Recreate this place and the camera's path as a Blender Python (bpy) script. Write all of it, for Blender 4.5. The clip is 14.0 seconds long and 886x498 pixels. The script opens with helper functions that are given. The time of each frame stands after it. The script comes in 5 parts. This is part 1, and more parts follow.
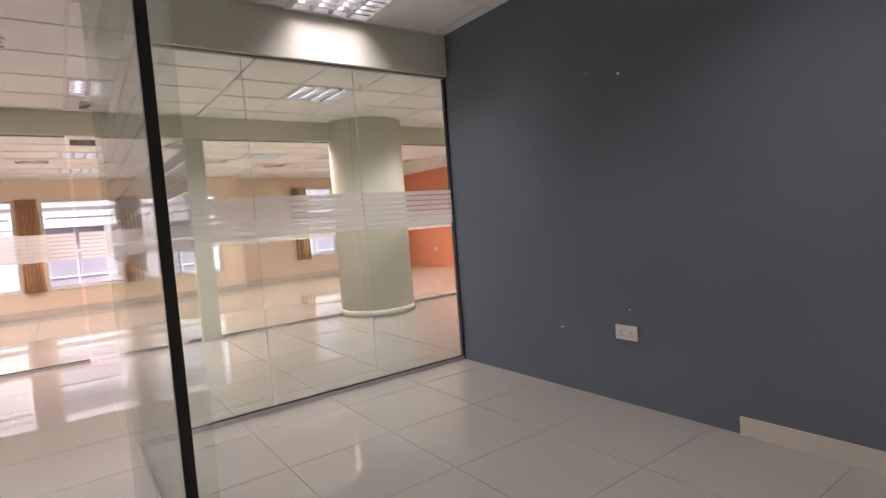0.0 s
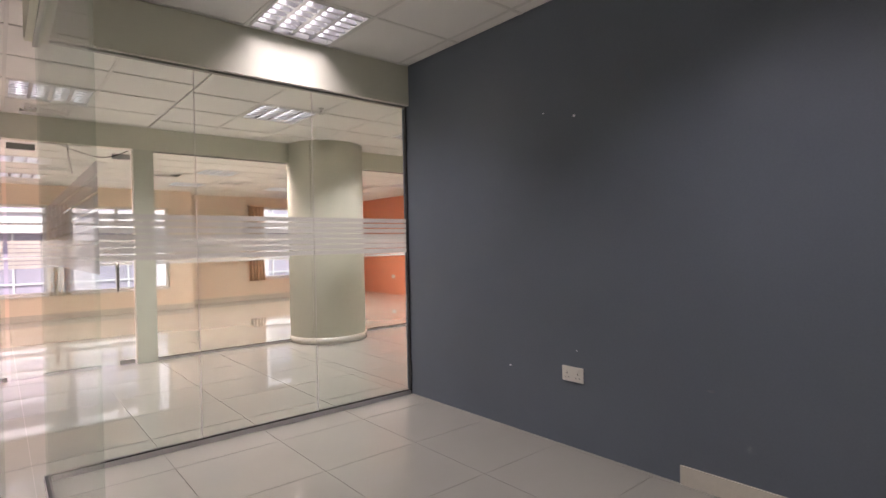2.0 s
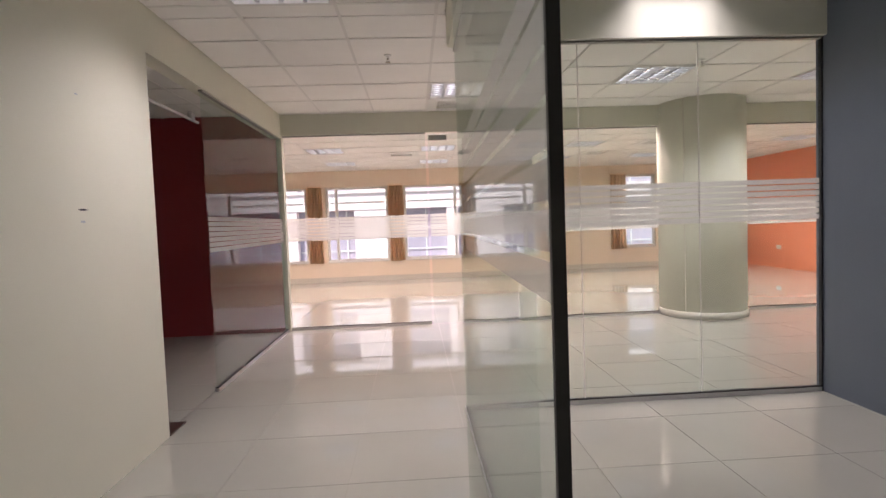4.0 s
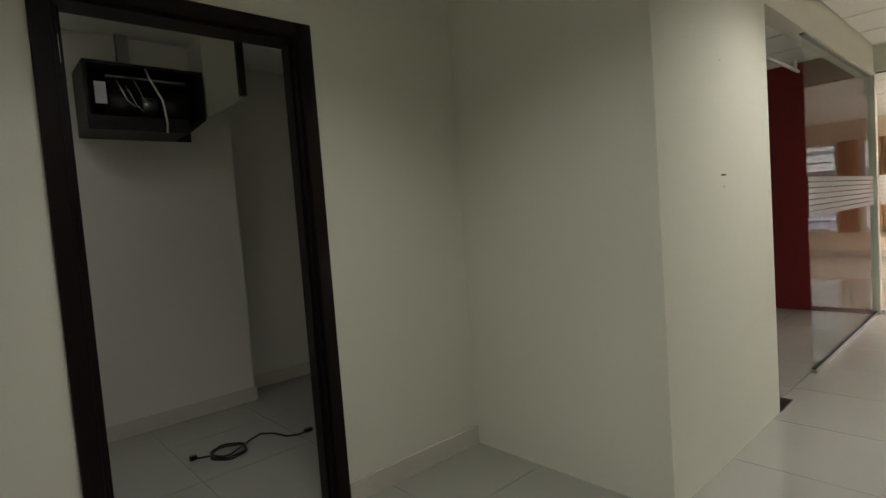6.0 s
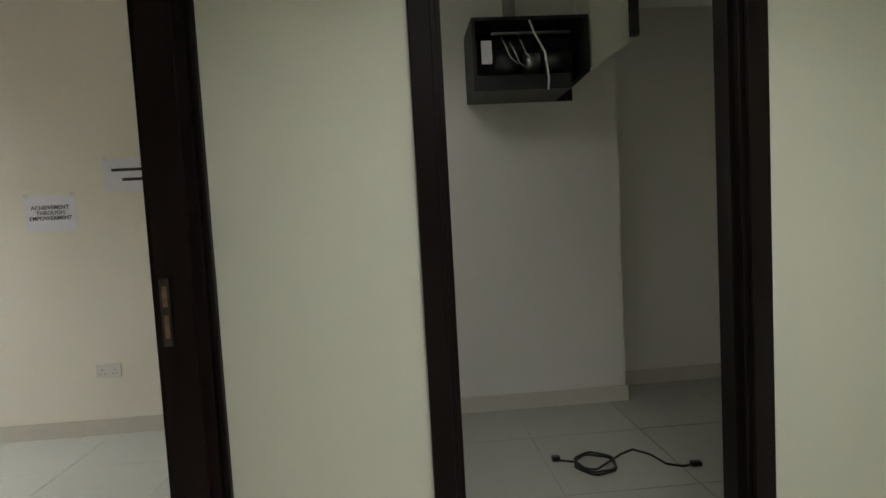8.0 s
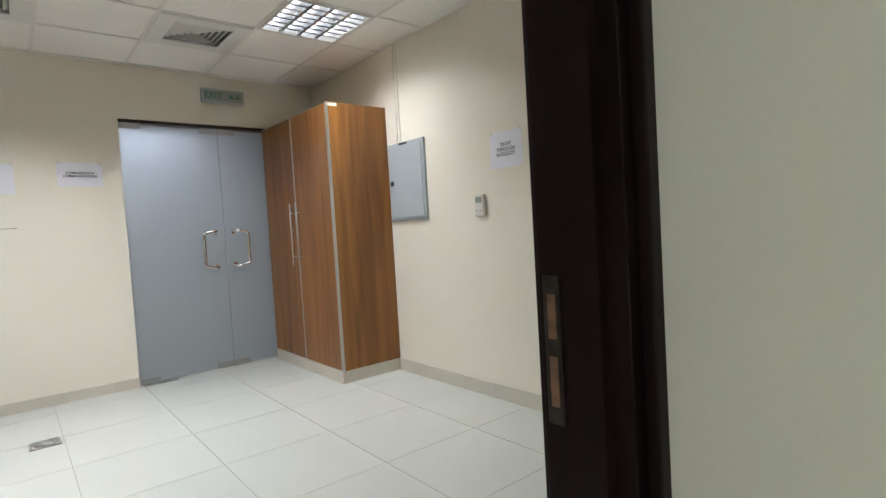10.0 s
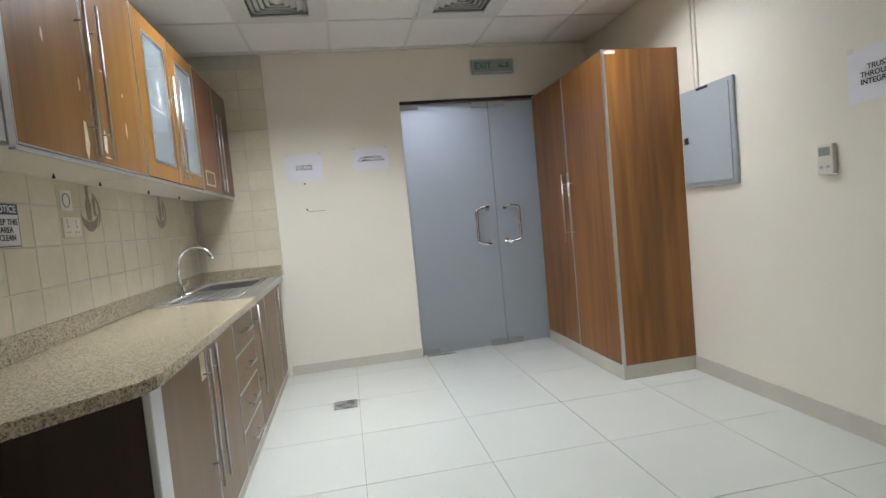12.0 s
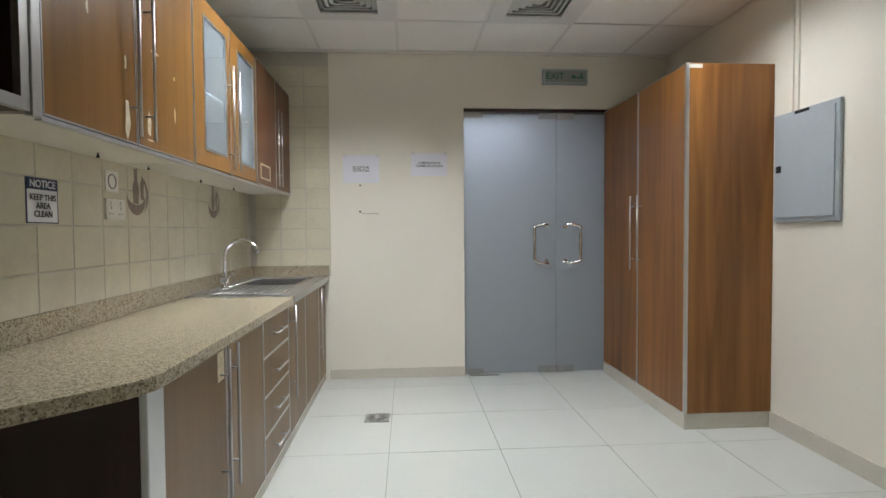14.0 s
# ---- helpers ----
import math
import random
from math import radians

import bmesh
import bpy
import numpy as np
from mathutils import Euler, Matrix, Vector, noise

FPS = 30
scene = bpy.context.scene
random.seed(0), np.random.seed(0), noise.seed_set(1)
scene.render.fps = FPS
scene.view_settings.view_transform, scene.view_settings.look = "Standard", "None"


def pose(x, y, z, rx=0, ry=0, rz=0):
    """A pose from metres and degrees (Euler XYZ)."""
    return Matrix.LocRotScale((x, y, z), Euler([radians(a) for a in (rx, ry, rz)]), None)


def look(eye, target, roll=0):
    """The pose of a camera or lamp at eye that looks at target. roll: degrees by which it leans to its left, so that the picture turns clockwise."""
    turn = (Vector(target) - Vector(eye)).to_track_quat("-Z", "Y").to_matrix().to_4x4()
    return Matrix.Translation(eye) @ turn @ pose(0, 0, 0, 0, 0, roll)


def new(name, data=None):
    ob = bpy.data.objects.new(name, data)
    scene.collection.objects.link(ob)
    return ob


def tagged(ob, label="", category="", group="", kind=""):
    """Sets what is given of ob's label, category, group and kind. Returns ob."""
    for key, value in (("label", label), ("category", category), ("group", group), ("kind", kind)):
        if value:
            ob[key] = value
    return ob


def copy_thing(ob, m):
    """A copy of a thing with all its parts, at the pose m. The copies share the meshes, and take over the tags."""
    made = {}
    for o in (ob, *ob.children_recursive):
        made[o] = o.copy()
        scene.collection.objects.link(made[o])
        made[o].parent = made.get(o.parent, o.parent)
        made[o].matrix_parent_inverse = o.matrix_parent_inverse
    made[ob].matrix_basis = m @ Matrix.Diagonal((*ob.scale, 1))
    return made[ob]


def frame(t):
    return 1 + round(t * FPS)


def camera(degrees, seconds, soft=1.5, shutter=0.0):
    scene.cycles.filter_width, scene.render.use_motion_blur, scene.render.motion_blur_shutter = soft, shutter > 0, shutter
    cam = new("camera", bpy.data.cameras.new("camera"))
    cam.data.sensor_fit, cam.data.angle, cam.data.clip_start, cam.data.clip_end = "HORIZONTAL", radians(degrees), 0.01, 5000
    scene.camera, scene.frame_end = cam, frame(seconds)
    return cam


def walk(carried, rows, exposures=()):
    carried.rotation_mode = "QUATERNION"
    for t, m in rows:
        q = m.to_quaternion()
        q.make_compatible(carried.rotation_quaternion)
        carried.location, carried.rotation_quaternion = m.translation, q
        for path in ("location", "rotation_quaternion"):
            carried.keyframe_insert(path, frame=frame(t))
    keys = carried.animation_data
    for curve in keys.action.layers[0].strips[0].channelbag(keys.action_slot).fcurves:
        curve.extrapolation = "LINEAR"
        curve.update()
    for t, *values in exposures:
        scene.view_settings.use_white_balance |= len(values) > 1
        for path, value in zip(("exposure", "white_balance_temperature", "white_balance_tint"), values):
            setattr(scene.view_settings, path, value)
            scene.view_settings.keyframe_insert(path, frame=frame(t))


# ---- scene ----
cam = camera(79.8, 14.0)
EXPOSURES = [(0, 0.7, 6600, 33), (4, 0.66, 6450, 29), (5, 0.4, 6400, 24), (6, 0.45, 6500, 13), (7.2, 0.85, 6450, 11),
             (9.5, 1.55, 6150, 12), (11, 1.38, 6000, 12), (12.5, 1.35, 5950, 12), (13.5, 1.22, 6050, 12), (14, 1.2, 6050, 12)]
PATH = [
    (0, (2.692, 0.303, 1.223), (3.859, 1.923, 1.108), -4.4),
    (0.5, (2.759, 0.316, 1.207), (3.977, 1.899, 1.106), -3.9),
    (1, (2.813, 0.317, 1.215), (4.081, 1.862, 1.144), -3.0),
    (1.5, (2.82, 0.312, 1.229), (4.11, 1.84, 1.19), -1.8),
    (2, (2.793, 0.318, 1.24), (4.08, 1.848, 1.224), -1.2),
    (2.2, (2.787, 0.334, 1.241), (4.051, 1.884, 1.23), -1.1),
    (4.3, (2.598, 0.45, 1.252), (2.431, 2.44, 1.152), -2.6),
    (4.5, (2.528, 0.426, 1.252), (2.185, 2.393, 1.144), -2.9),
    (5, (2.322, 0.439, 1.259), (1.551, 2.281, 1.146), -3.3),
    (5.5, (2.147, 0.401, 1.267), (1.01, 2.043, 1.155), -3.9),
    (6, (2.082, 0.316, 1.269), (0.603, 1.657, 1.154), -4.3),
    (6.5, (1.883, 0.417, 1.243), (0.157, 1.422, 1.142), -4.3),
    (7, (1.734, 0.481, 1.25), (-0.131, 1.196, 1.157), -4.2),
    (7.2, (1.68, 0.497, 1.248), (-0.218, 1.122, 1.156), -4.0),
    (9.5, (0.755, 0.474, 1.272), (-0.863, -0.696, 1.137), -3.4),
    (10, (0.521, 0.275, 1.204), (-0.747, -1.269, 1.116), -3.4),
    (10.5, (0.439, 0.128, 1.213), (-0.573, -1.594, 1.109), -3.6),
    (11, (0.408, 0.014, 1.229), (-0.388, -1.816, 1.097), -4.1),
    (11.5, (0.371, -0.081, 1.220), (-0.199, -1.995, 1.097), -5.0),
    (12, (0.306, -0.177, 1.223), (-0.048, -2.142, 1.102), -5.3),
    (12.5, (0.261, -0.255, 1.229), (0.059, -2.242, 1.114), -5.1),
    (13, (0.233, -0.303, 1.225), (0.092, -2.295, 1.130), -3.7),
    (13.5, (0.232, -0.347, 1.223), (0.089, -2.340, 1.150), -1.6),
    (14, (0.221, -0.371, 1.220), (0.085, -2.365, 1.154), -0.4),
]
walk(cam, [(t, look(eye, target, roll)) for t, eye, target, roll in PATH], EXPOSURES)

# ---- light ----
SUN_EL, SUN_AZ = 52.0, 200.0
world = bpy.data.worlds.new("sky")
scene.world = world
world.use_nodes = True
wn = world.node_tree.nodes
sky = wn.new("ShaderNodeTexSky")
sky.sky_type, sky.sun_disc = "NISHITA", False
sky.sun_elevation, sky.sun_rotation = radians(SUN_EL), radians(SUN_AZ)
wn["Background"].inputs["Strength"].default_value = 0.15
world.node_tree.links.new(sky.outputs[0], wn["Background"].inputs["Color"])
sun = new("sun", bpy.data.lights.new("sun", "SUN"))
sun.data.energy, sun.data.angle, sun.data.color = 5.0, radians(0.5), (1.0, 0.94, 0.86)
sun.matrix_basis = look((0, 0, 30), Vector((0, 0, 30)) - Vector((math.sin(radians(SUN_AZ)) * math.cos(radians(SUN_EL)),
                        math.cos(radians(SUN_AZ)) * math.cos(radians(SUN_EL)), math.sin(radians(SUN_EL)))))
LAMP_W = {"kitchen": 9.9, "lobby": 13.8, "office": 8.0, "hall": 18.5, "store": 2.1, "landing": 6.8}
LAMP_SPREAD = {"kitchen": 138.0, "lobby": 128.0, "office": 118.0, "hall": 118.0, "store": 150.0, "landing": 165.0}
LAMP_COLOUR = {"kitchen": (1.0, 0.985, 0.95), "lobby": (1.0, 0.985, 0.95), "office": (1.0, 0.985, 0.95), "hall": (1.0, 0.80, 0.72), "store": (1.0, 0.98, 0.97), "landing": (0.90, 0.94, 1.0)}

# ---- materials ----


def material(name, colour, rough=0.5, metal=0.0, spec=0.5, vary=0.06, scale=3.0, fine=60.0, bump=0.02, stretch=(1, 1, 1), random_tone=0.0, rough_vary=0.06):
    """A surface with broad blotches, fine grain and relief."""
    m = bpy.data.materials.new(name)
    m.use_nodes = True
    nt = m.node_tree
    n, l = nt.nodes, nt.links
    b = n["Principled BSDF"]
    b.inputs["Metallic"].default_value = metal
    b.inputs["Specular IOR Level"].default_value = spec
    tc = n.new("ShaderNodeNewGeometry")
    mp = n.new("ShaderNodeMapping")
    mp.inputs["Scale"].default_value = stretch
    l.new(tc.outputs["Position"], mp.inputs["Vector"])
    broad = n.new("ShaderNodeTexNoise")
    broad.inputs["Scale"].default_value, broad.inputs["Detail"].default_value = scale, 4
    grain = n.new("ShaderNodeTexNoise")
    grain.inputs["Scale"].default_value, grain.inputs["Detail"].default_value = fine, 3
    l.new(mp.outputs[0], broad.inputs["Vector"])
    l.new(mp.outputs[0], grain.inputs["Vector"])
    ramp = n.new("ShaderNodeValToRGB")
    dark = [max(0.0, c * (1 - vary * 2)) for c in colour]
    lite = [min(1.0, c * (1 + vary)) for c in colour]
    ramp.color_ramp.elements[0].position, ramp.color_ramp.elements[1].position = 0.3, 0.7
    ramp.color_ramp.elements[0].color, ramp.color_ramp.elements[1].color = (*dark, 1), (*lite, 1)
    add = n.new("ShaderNodeMath")
    add.operation = "MULTIPLY_ADD"
    add.inputs[1].default_value, add.inputs[2].default_value = 0.35, 0.0
    l.new(grain.outputs[0], add.inputs[0])
    mix = n.new("ShaderNodeMath")
    mix.operation = "MULTIPLY_ADD"
    mix.inputs[1].default_value = 0.65
    l.new(broad.outputs[0], mix.inputs[0])
    l.new(add.outputs[0], mix.inputs[2])
    last = mix.outputs[0]
    if random_tone:
        oi = n.new("ShaderNodeObjectInfo")
        rt = n.new("ShaderNodeMath")
        rt.operation = "MULTIPLY_ADD"
        rt.inputs[1].default_value = random_tone
        l.new(oi.outputs["Random"], rt.inputs[0])
        l.new(last, rt.inputs[2])
        sb = n.new("ShaderNodeMath")
        sb.operation = "SUBTRACT"
        sb.inputs[1].default_value = random_tone / 2
        l.new(rt.outputs[0], sb.inputs[0])
        last = sb.outputs[0]
    l.new(last, ramp.inputs[0])
    l.new(ramp.outputs[0], b.inputs["Base Color"])
    rr = n.new("ShaderNodeMapRange")
    rr.inputs["To Min"].default_value, rr.inputs["To Max"].default_value = max(0.0, rough - rough_vary), min(1.0, rough + rough_vary)
    l.new(broad.outputs[0], rr.inputs["Value"])
    l.new(rr.outputs[0], b.inputs["Roughness"])
    if bump:
        bp = n.new("ShaderNodeBump")
        bp.inputs["Strength"].default_value, bp.inputs["Distance"].default_value = bump, 0.01
        l.new(grain.outputs[0], bp.inputs["Height"])
        l.new(bp.outputs[0], b.inputs["Normal"])
    return m


def wood(name, dark, lite, rough=0.35, along="z", scale=1.0, coat=0.0, spec=0.5):
    """Laminate or veneer with grain lines along one axis."""
    m = bpy.data.materials.new(name)
    m.use_nodes = True
    nt = m.node_tree
    n, l = nt.nodes, nt.links
    b = n["Principled BSDF"]
    g = n.new("ShaderNodeNewGeometry")
    mp = n.new("ShaderNodeMapping")
    f = 26.0 * scale
    mp.inputs["Scale"].default_value = {"z": (f, f, 0.9), "y": (f, 0.9, f), "x": (0.9, f, f)}[along]
    l.new(g.outputs["Position"], mp.inputs["Vector"])
    a = n.new("ShaderNodeTexNoise")
    a.inputs["Scale"].default_value, a.inputs["Detail"].default_value, a.inputs["Distortion"].default_value = 1.0, 6, 0.6
    l.new(mp.outputs[0], a.inputs["Vector"])
    w = n.new("ShaderNodeTexNoise")
    w.inputs["Scale"].default_value, w.inputs["Detail"].default_value = 0.22, 2
    l.new(mp.outputs[0], w.inputs["Vector"])
    mx = n.new("ShaderNodeMath")
    mx.operation = "MULTIPLY_ADD"
    mx.inputs[1].default_value = 0.45
    l.new(w.outputs[0], mx.inputs[0])
    hf = n.new("ShaderNodeMath")
    hf.operation = "MULTIPLY"
    hf.inputs[1].default_value = 0.55
    l.new(a.outputs[0], hf.inputs[0])
    l.new(hf.outputs[0], mx.inputs[2])
    r = n.new("ShaderNodeValToRGB")
    r.color_ramp.elements[0].position, r.color_ramp.elements[1].position = 0.33, 0.68
    r.color_ramp.elements[0].color, r.color_ramp.elements[1].color = (*dark, 1), (*lite, 1)
    l.new(mx.outputs[0], r.inputs[0])
    l.new(r.outputs[0], b.inputs["Base Color"])
    b.inputs["Roughness"].default_value = rough
    b.inputs["Coat Weight"].default_value = coat
    b.inputs["Specular IOR Level"].default_value = spec
    bp = n.new("ShaderNodeBump")
    bp.inputs["Strength"].default_value, bp.inputs["Distance"].default_value = 0.04, 0.005
    l.new(a.outputs[0], bp.inputs["Height"])
    l.new(bp.outputs[0], b.inputs["Normal"])
    return m


def granite(name):
    m = bpy.data.materials.new(name)
    m.use_nodes = True
    nt = m.node_tree
    n, l = nt.nodes, nt.links
    b = n["Principled BSDF"]
    g = n.new("ShaderNodeNewGeometry")
    v = n.new("ShaderNodeTexVoronoi")
    v.inputs["Scale"].default_value = 230
    l.new(g.outputs["Position"], v.inputs["Vector"])
    t = n.new("ShaderNodeTexNoise")
    t.inputs["Scale"].default_value, t.inputs["Detail"].default_value = 90, 5
    l.new(g.outputs["Position"], t.inputs["Vector"])
    sep = n.new("ShaderNodeSeparateColor")
    l.new(v.outputs["Color"], sep.inputs[0])
    mx = n.new("ShaderNodeMath")
    mx.operation = "MULTIPLY_ADD"
    mx.inputs[1].default_value = 0.45
    l.new(sep.outputs[0], mx.inputs[0])
    hf = n.new("ShaderNodeMath")
    hf.operation = "MULTIPLY"
    hf.inputs[1].default_value = 0.55
    l.new(t.outputs[0], hf.inputs[0])
    l.new(hf.outputs[0], mx.inputs[2])
    r = n.new("ShaderNodeValToRGB")
    e = r.color_ramp.elements
    e[0].position, e[0].color = 0.22, (0.103, 0.077, 0.052, 1)
    e[1].position, e[1].color = 0.75, (0.533, 0.473, 0.344, 1)
    k = e.new(0.36)
    k.color = (0.284, 0.232, 0.155, 1)
    k = e.new(0.52)
    k.color = (0.413, 0.361, 0.249, 1)
    l.new(mx.outputs[0], r.inputs[0])
    l.new(r.outputs[0], b.inputs["Base Color"])
    b.inputs["Roughness"].default_value = 0.16
    return m


def clear_glass(name, tint=(0.93, 0.97, 0.95), haze=0.0):
    """Flat sheet glass: clear when faced, mirror-like when grazed."""
    m = bpy.data.materials.new(name)
    m.use_nodes = True
    nt = m.node_tree
    n, l = nt.nodes, nt.links
    out = n["Material Output"]
    n.remove(n["Principled BSDF"])
    lw = n.new("ShaderNodeLayerWeight")
    lw.inputs["Blend"].default_value = 0.5
    p = n.new("ShaderNodeMath")
    p.operation = "POWER"
    p.inputs[1].default_value = 5.0
    l.new(lw.outputs["Facing"], p.inputs[0])
    s = n.new("ShaderNodeMath")
    s.operation = "MULTIPLY_ADD"
    s.inputs[1].default_value, s.inputs[2].default_value = 0.5, 0.03
    l.new(p.outputs[0], s.inputs[0])
    tr = n.new("ShaderNodeBsdfTransparent")
    tr.inputs[0].default_value = (*tint, 1)
    gl = n.new("ShaderNodeBsdfGlossy")
    gl.inputs["Roughness"].default_value = 0.0
    mix = n.new("ShaderNodeMixShader")
    l.new(s.outputs[0], mix.inputs[0])
    l.new(tr.outputs[0], mix.inputs[1])
    l.new(gl.outputs[0], mix.inputs[2])
    last = mix
    if haze:
        df = n.new("ShaderNodeBsdfDiffuse")
        df.inputs[0].default_value = (0.7, 0.75, 0.75, 1)
        hz = n.new("ShaderNodeMixShader")
        hz.inputs[0].default_value = haze
        l.new(mix.outputs[0], hz.inputs[1])
        l.new(df.outputs[0], hz.inputs[2])
        last = hz
    l.new(last.outputs[0], out.inputs[0])
    return m


def film(name, colour, through_part):
    """Sand-blasted film: part scattered light, part clear."""
    m = bpy.data.materials.new(name)
    m.use_nodes = True
    nt = m.node_tree
    n, l = nt.nodes, nt.links
    out = n["Material Output"]
    n.remove(n["Principled BSDF"])
    d = n.new("ShaderNodeBsdfDiffuse")
    d.inputs[0].default_value = (*colour, 1)
    t = n.new("ShaderNodeBsdfTranslucent")
    t.inputs[0].default_value = (*colour, 1)
    a = n.new("ShaderNodeMixShader")
    l.new(d.outputs[0], a.inputs[1])
    l.new(t.outputs[0], a.inputs[2])
    c = n.new("ShaderNodeBsdfTransparent")
    b = n.new("ShaderNodeMixShader")
    b.inputs[0].default_value = through_part
    l.new(a.outputs[0], b.inputs[1])
    l.new(c.outputs[0], b.inputs[2])
    l.new(b.outputs[0], out.inputs[0])
    return m


def frosted(name, face, within):
    """Etched glass: a satin face that lets scattered light through from behind."""
    m = material(name, face, 0.24, vary=0.02, scale=0.8, bump=0)
    n, l = m.node_tree.nodes, m.node_tree.links
    t = n.new("ShaderNodeBsdfTranslucent")
    t.inputs[0].default_value = (*within, 1)
    mix = n.new("ShaderNodeMixShader")
    mix.inputs[0].default_value = 0.55
    l.new(n["Principled BSDF"].outputs[0], mix.inputs[1])
    l.new(t.outputs[0], mix.inputs[2])
    l.new(mix.outputs[0], n["Material Output"].inputs[0])
    return m


def glow(name, colour, strength):
    m = material(name, (0.8, 0.8, 0.8), 0.4, bump=0)
    b = m.node_tree.nodes["Principled BSDF"]
    b.inputs["Emission Color"].default_value, b.inputs["Emission Strength"].default_value = (*colour, 1), strength
    return m


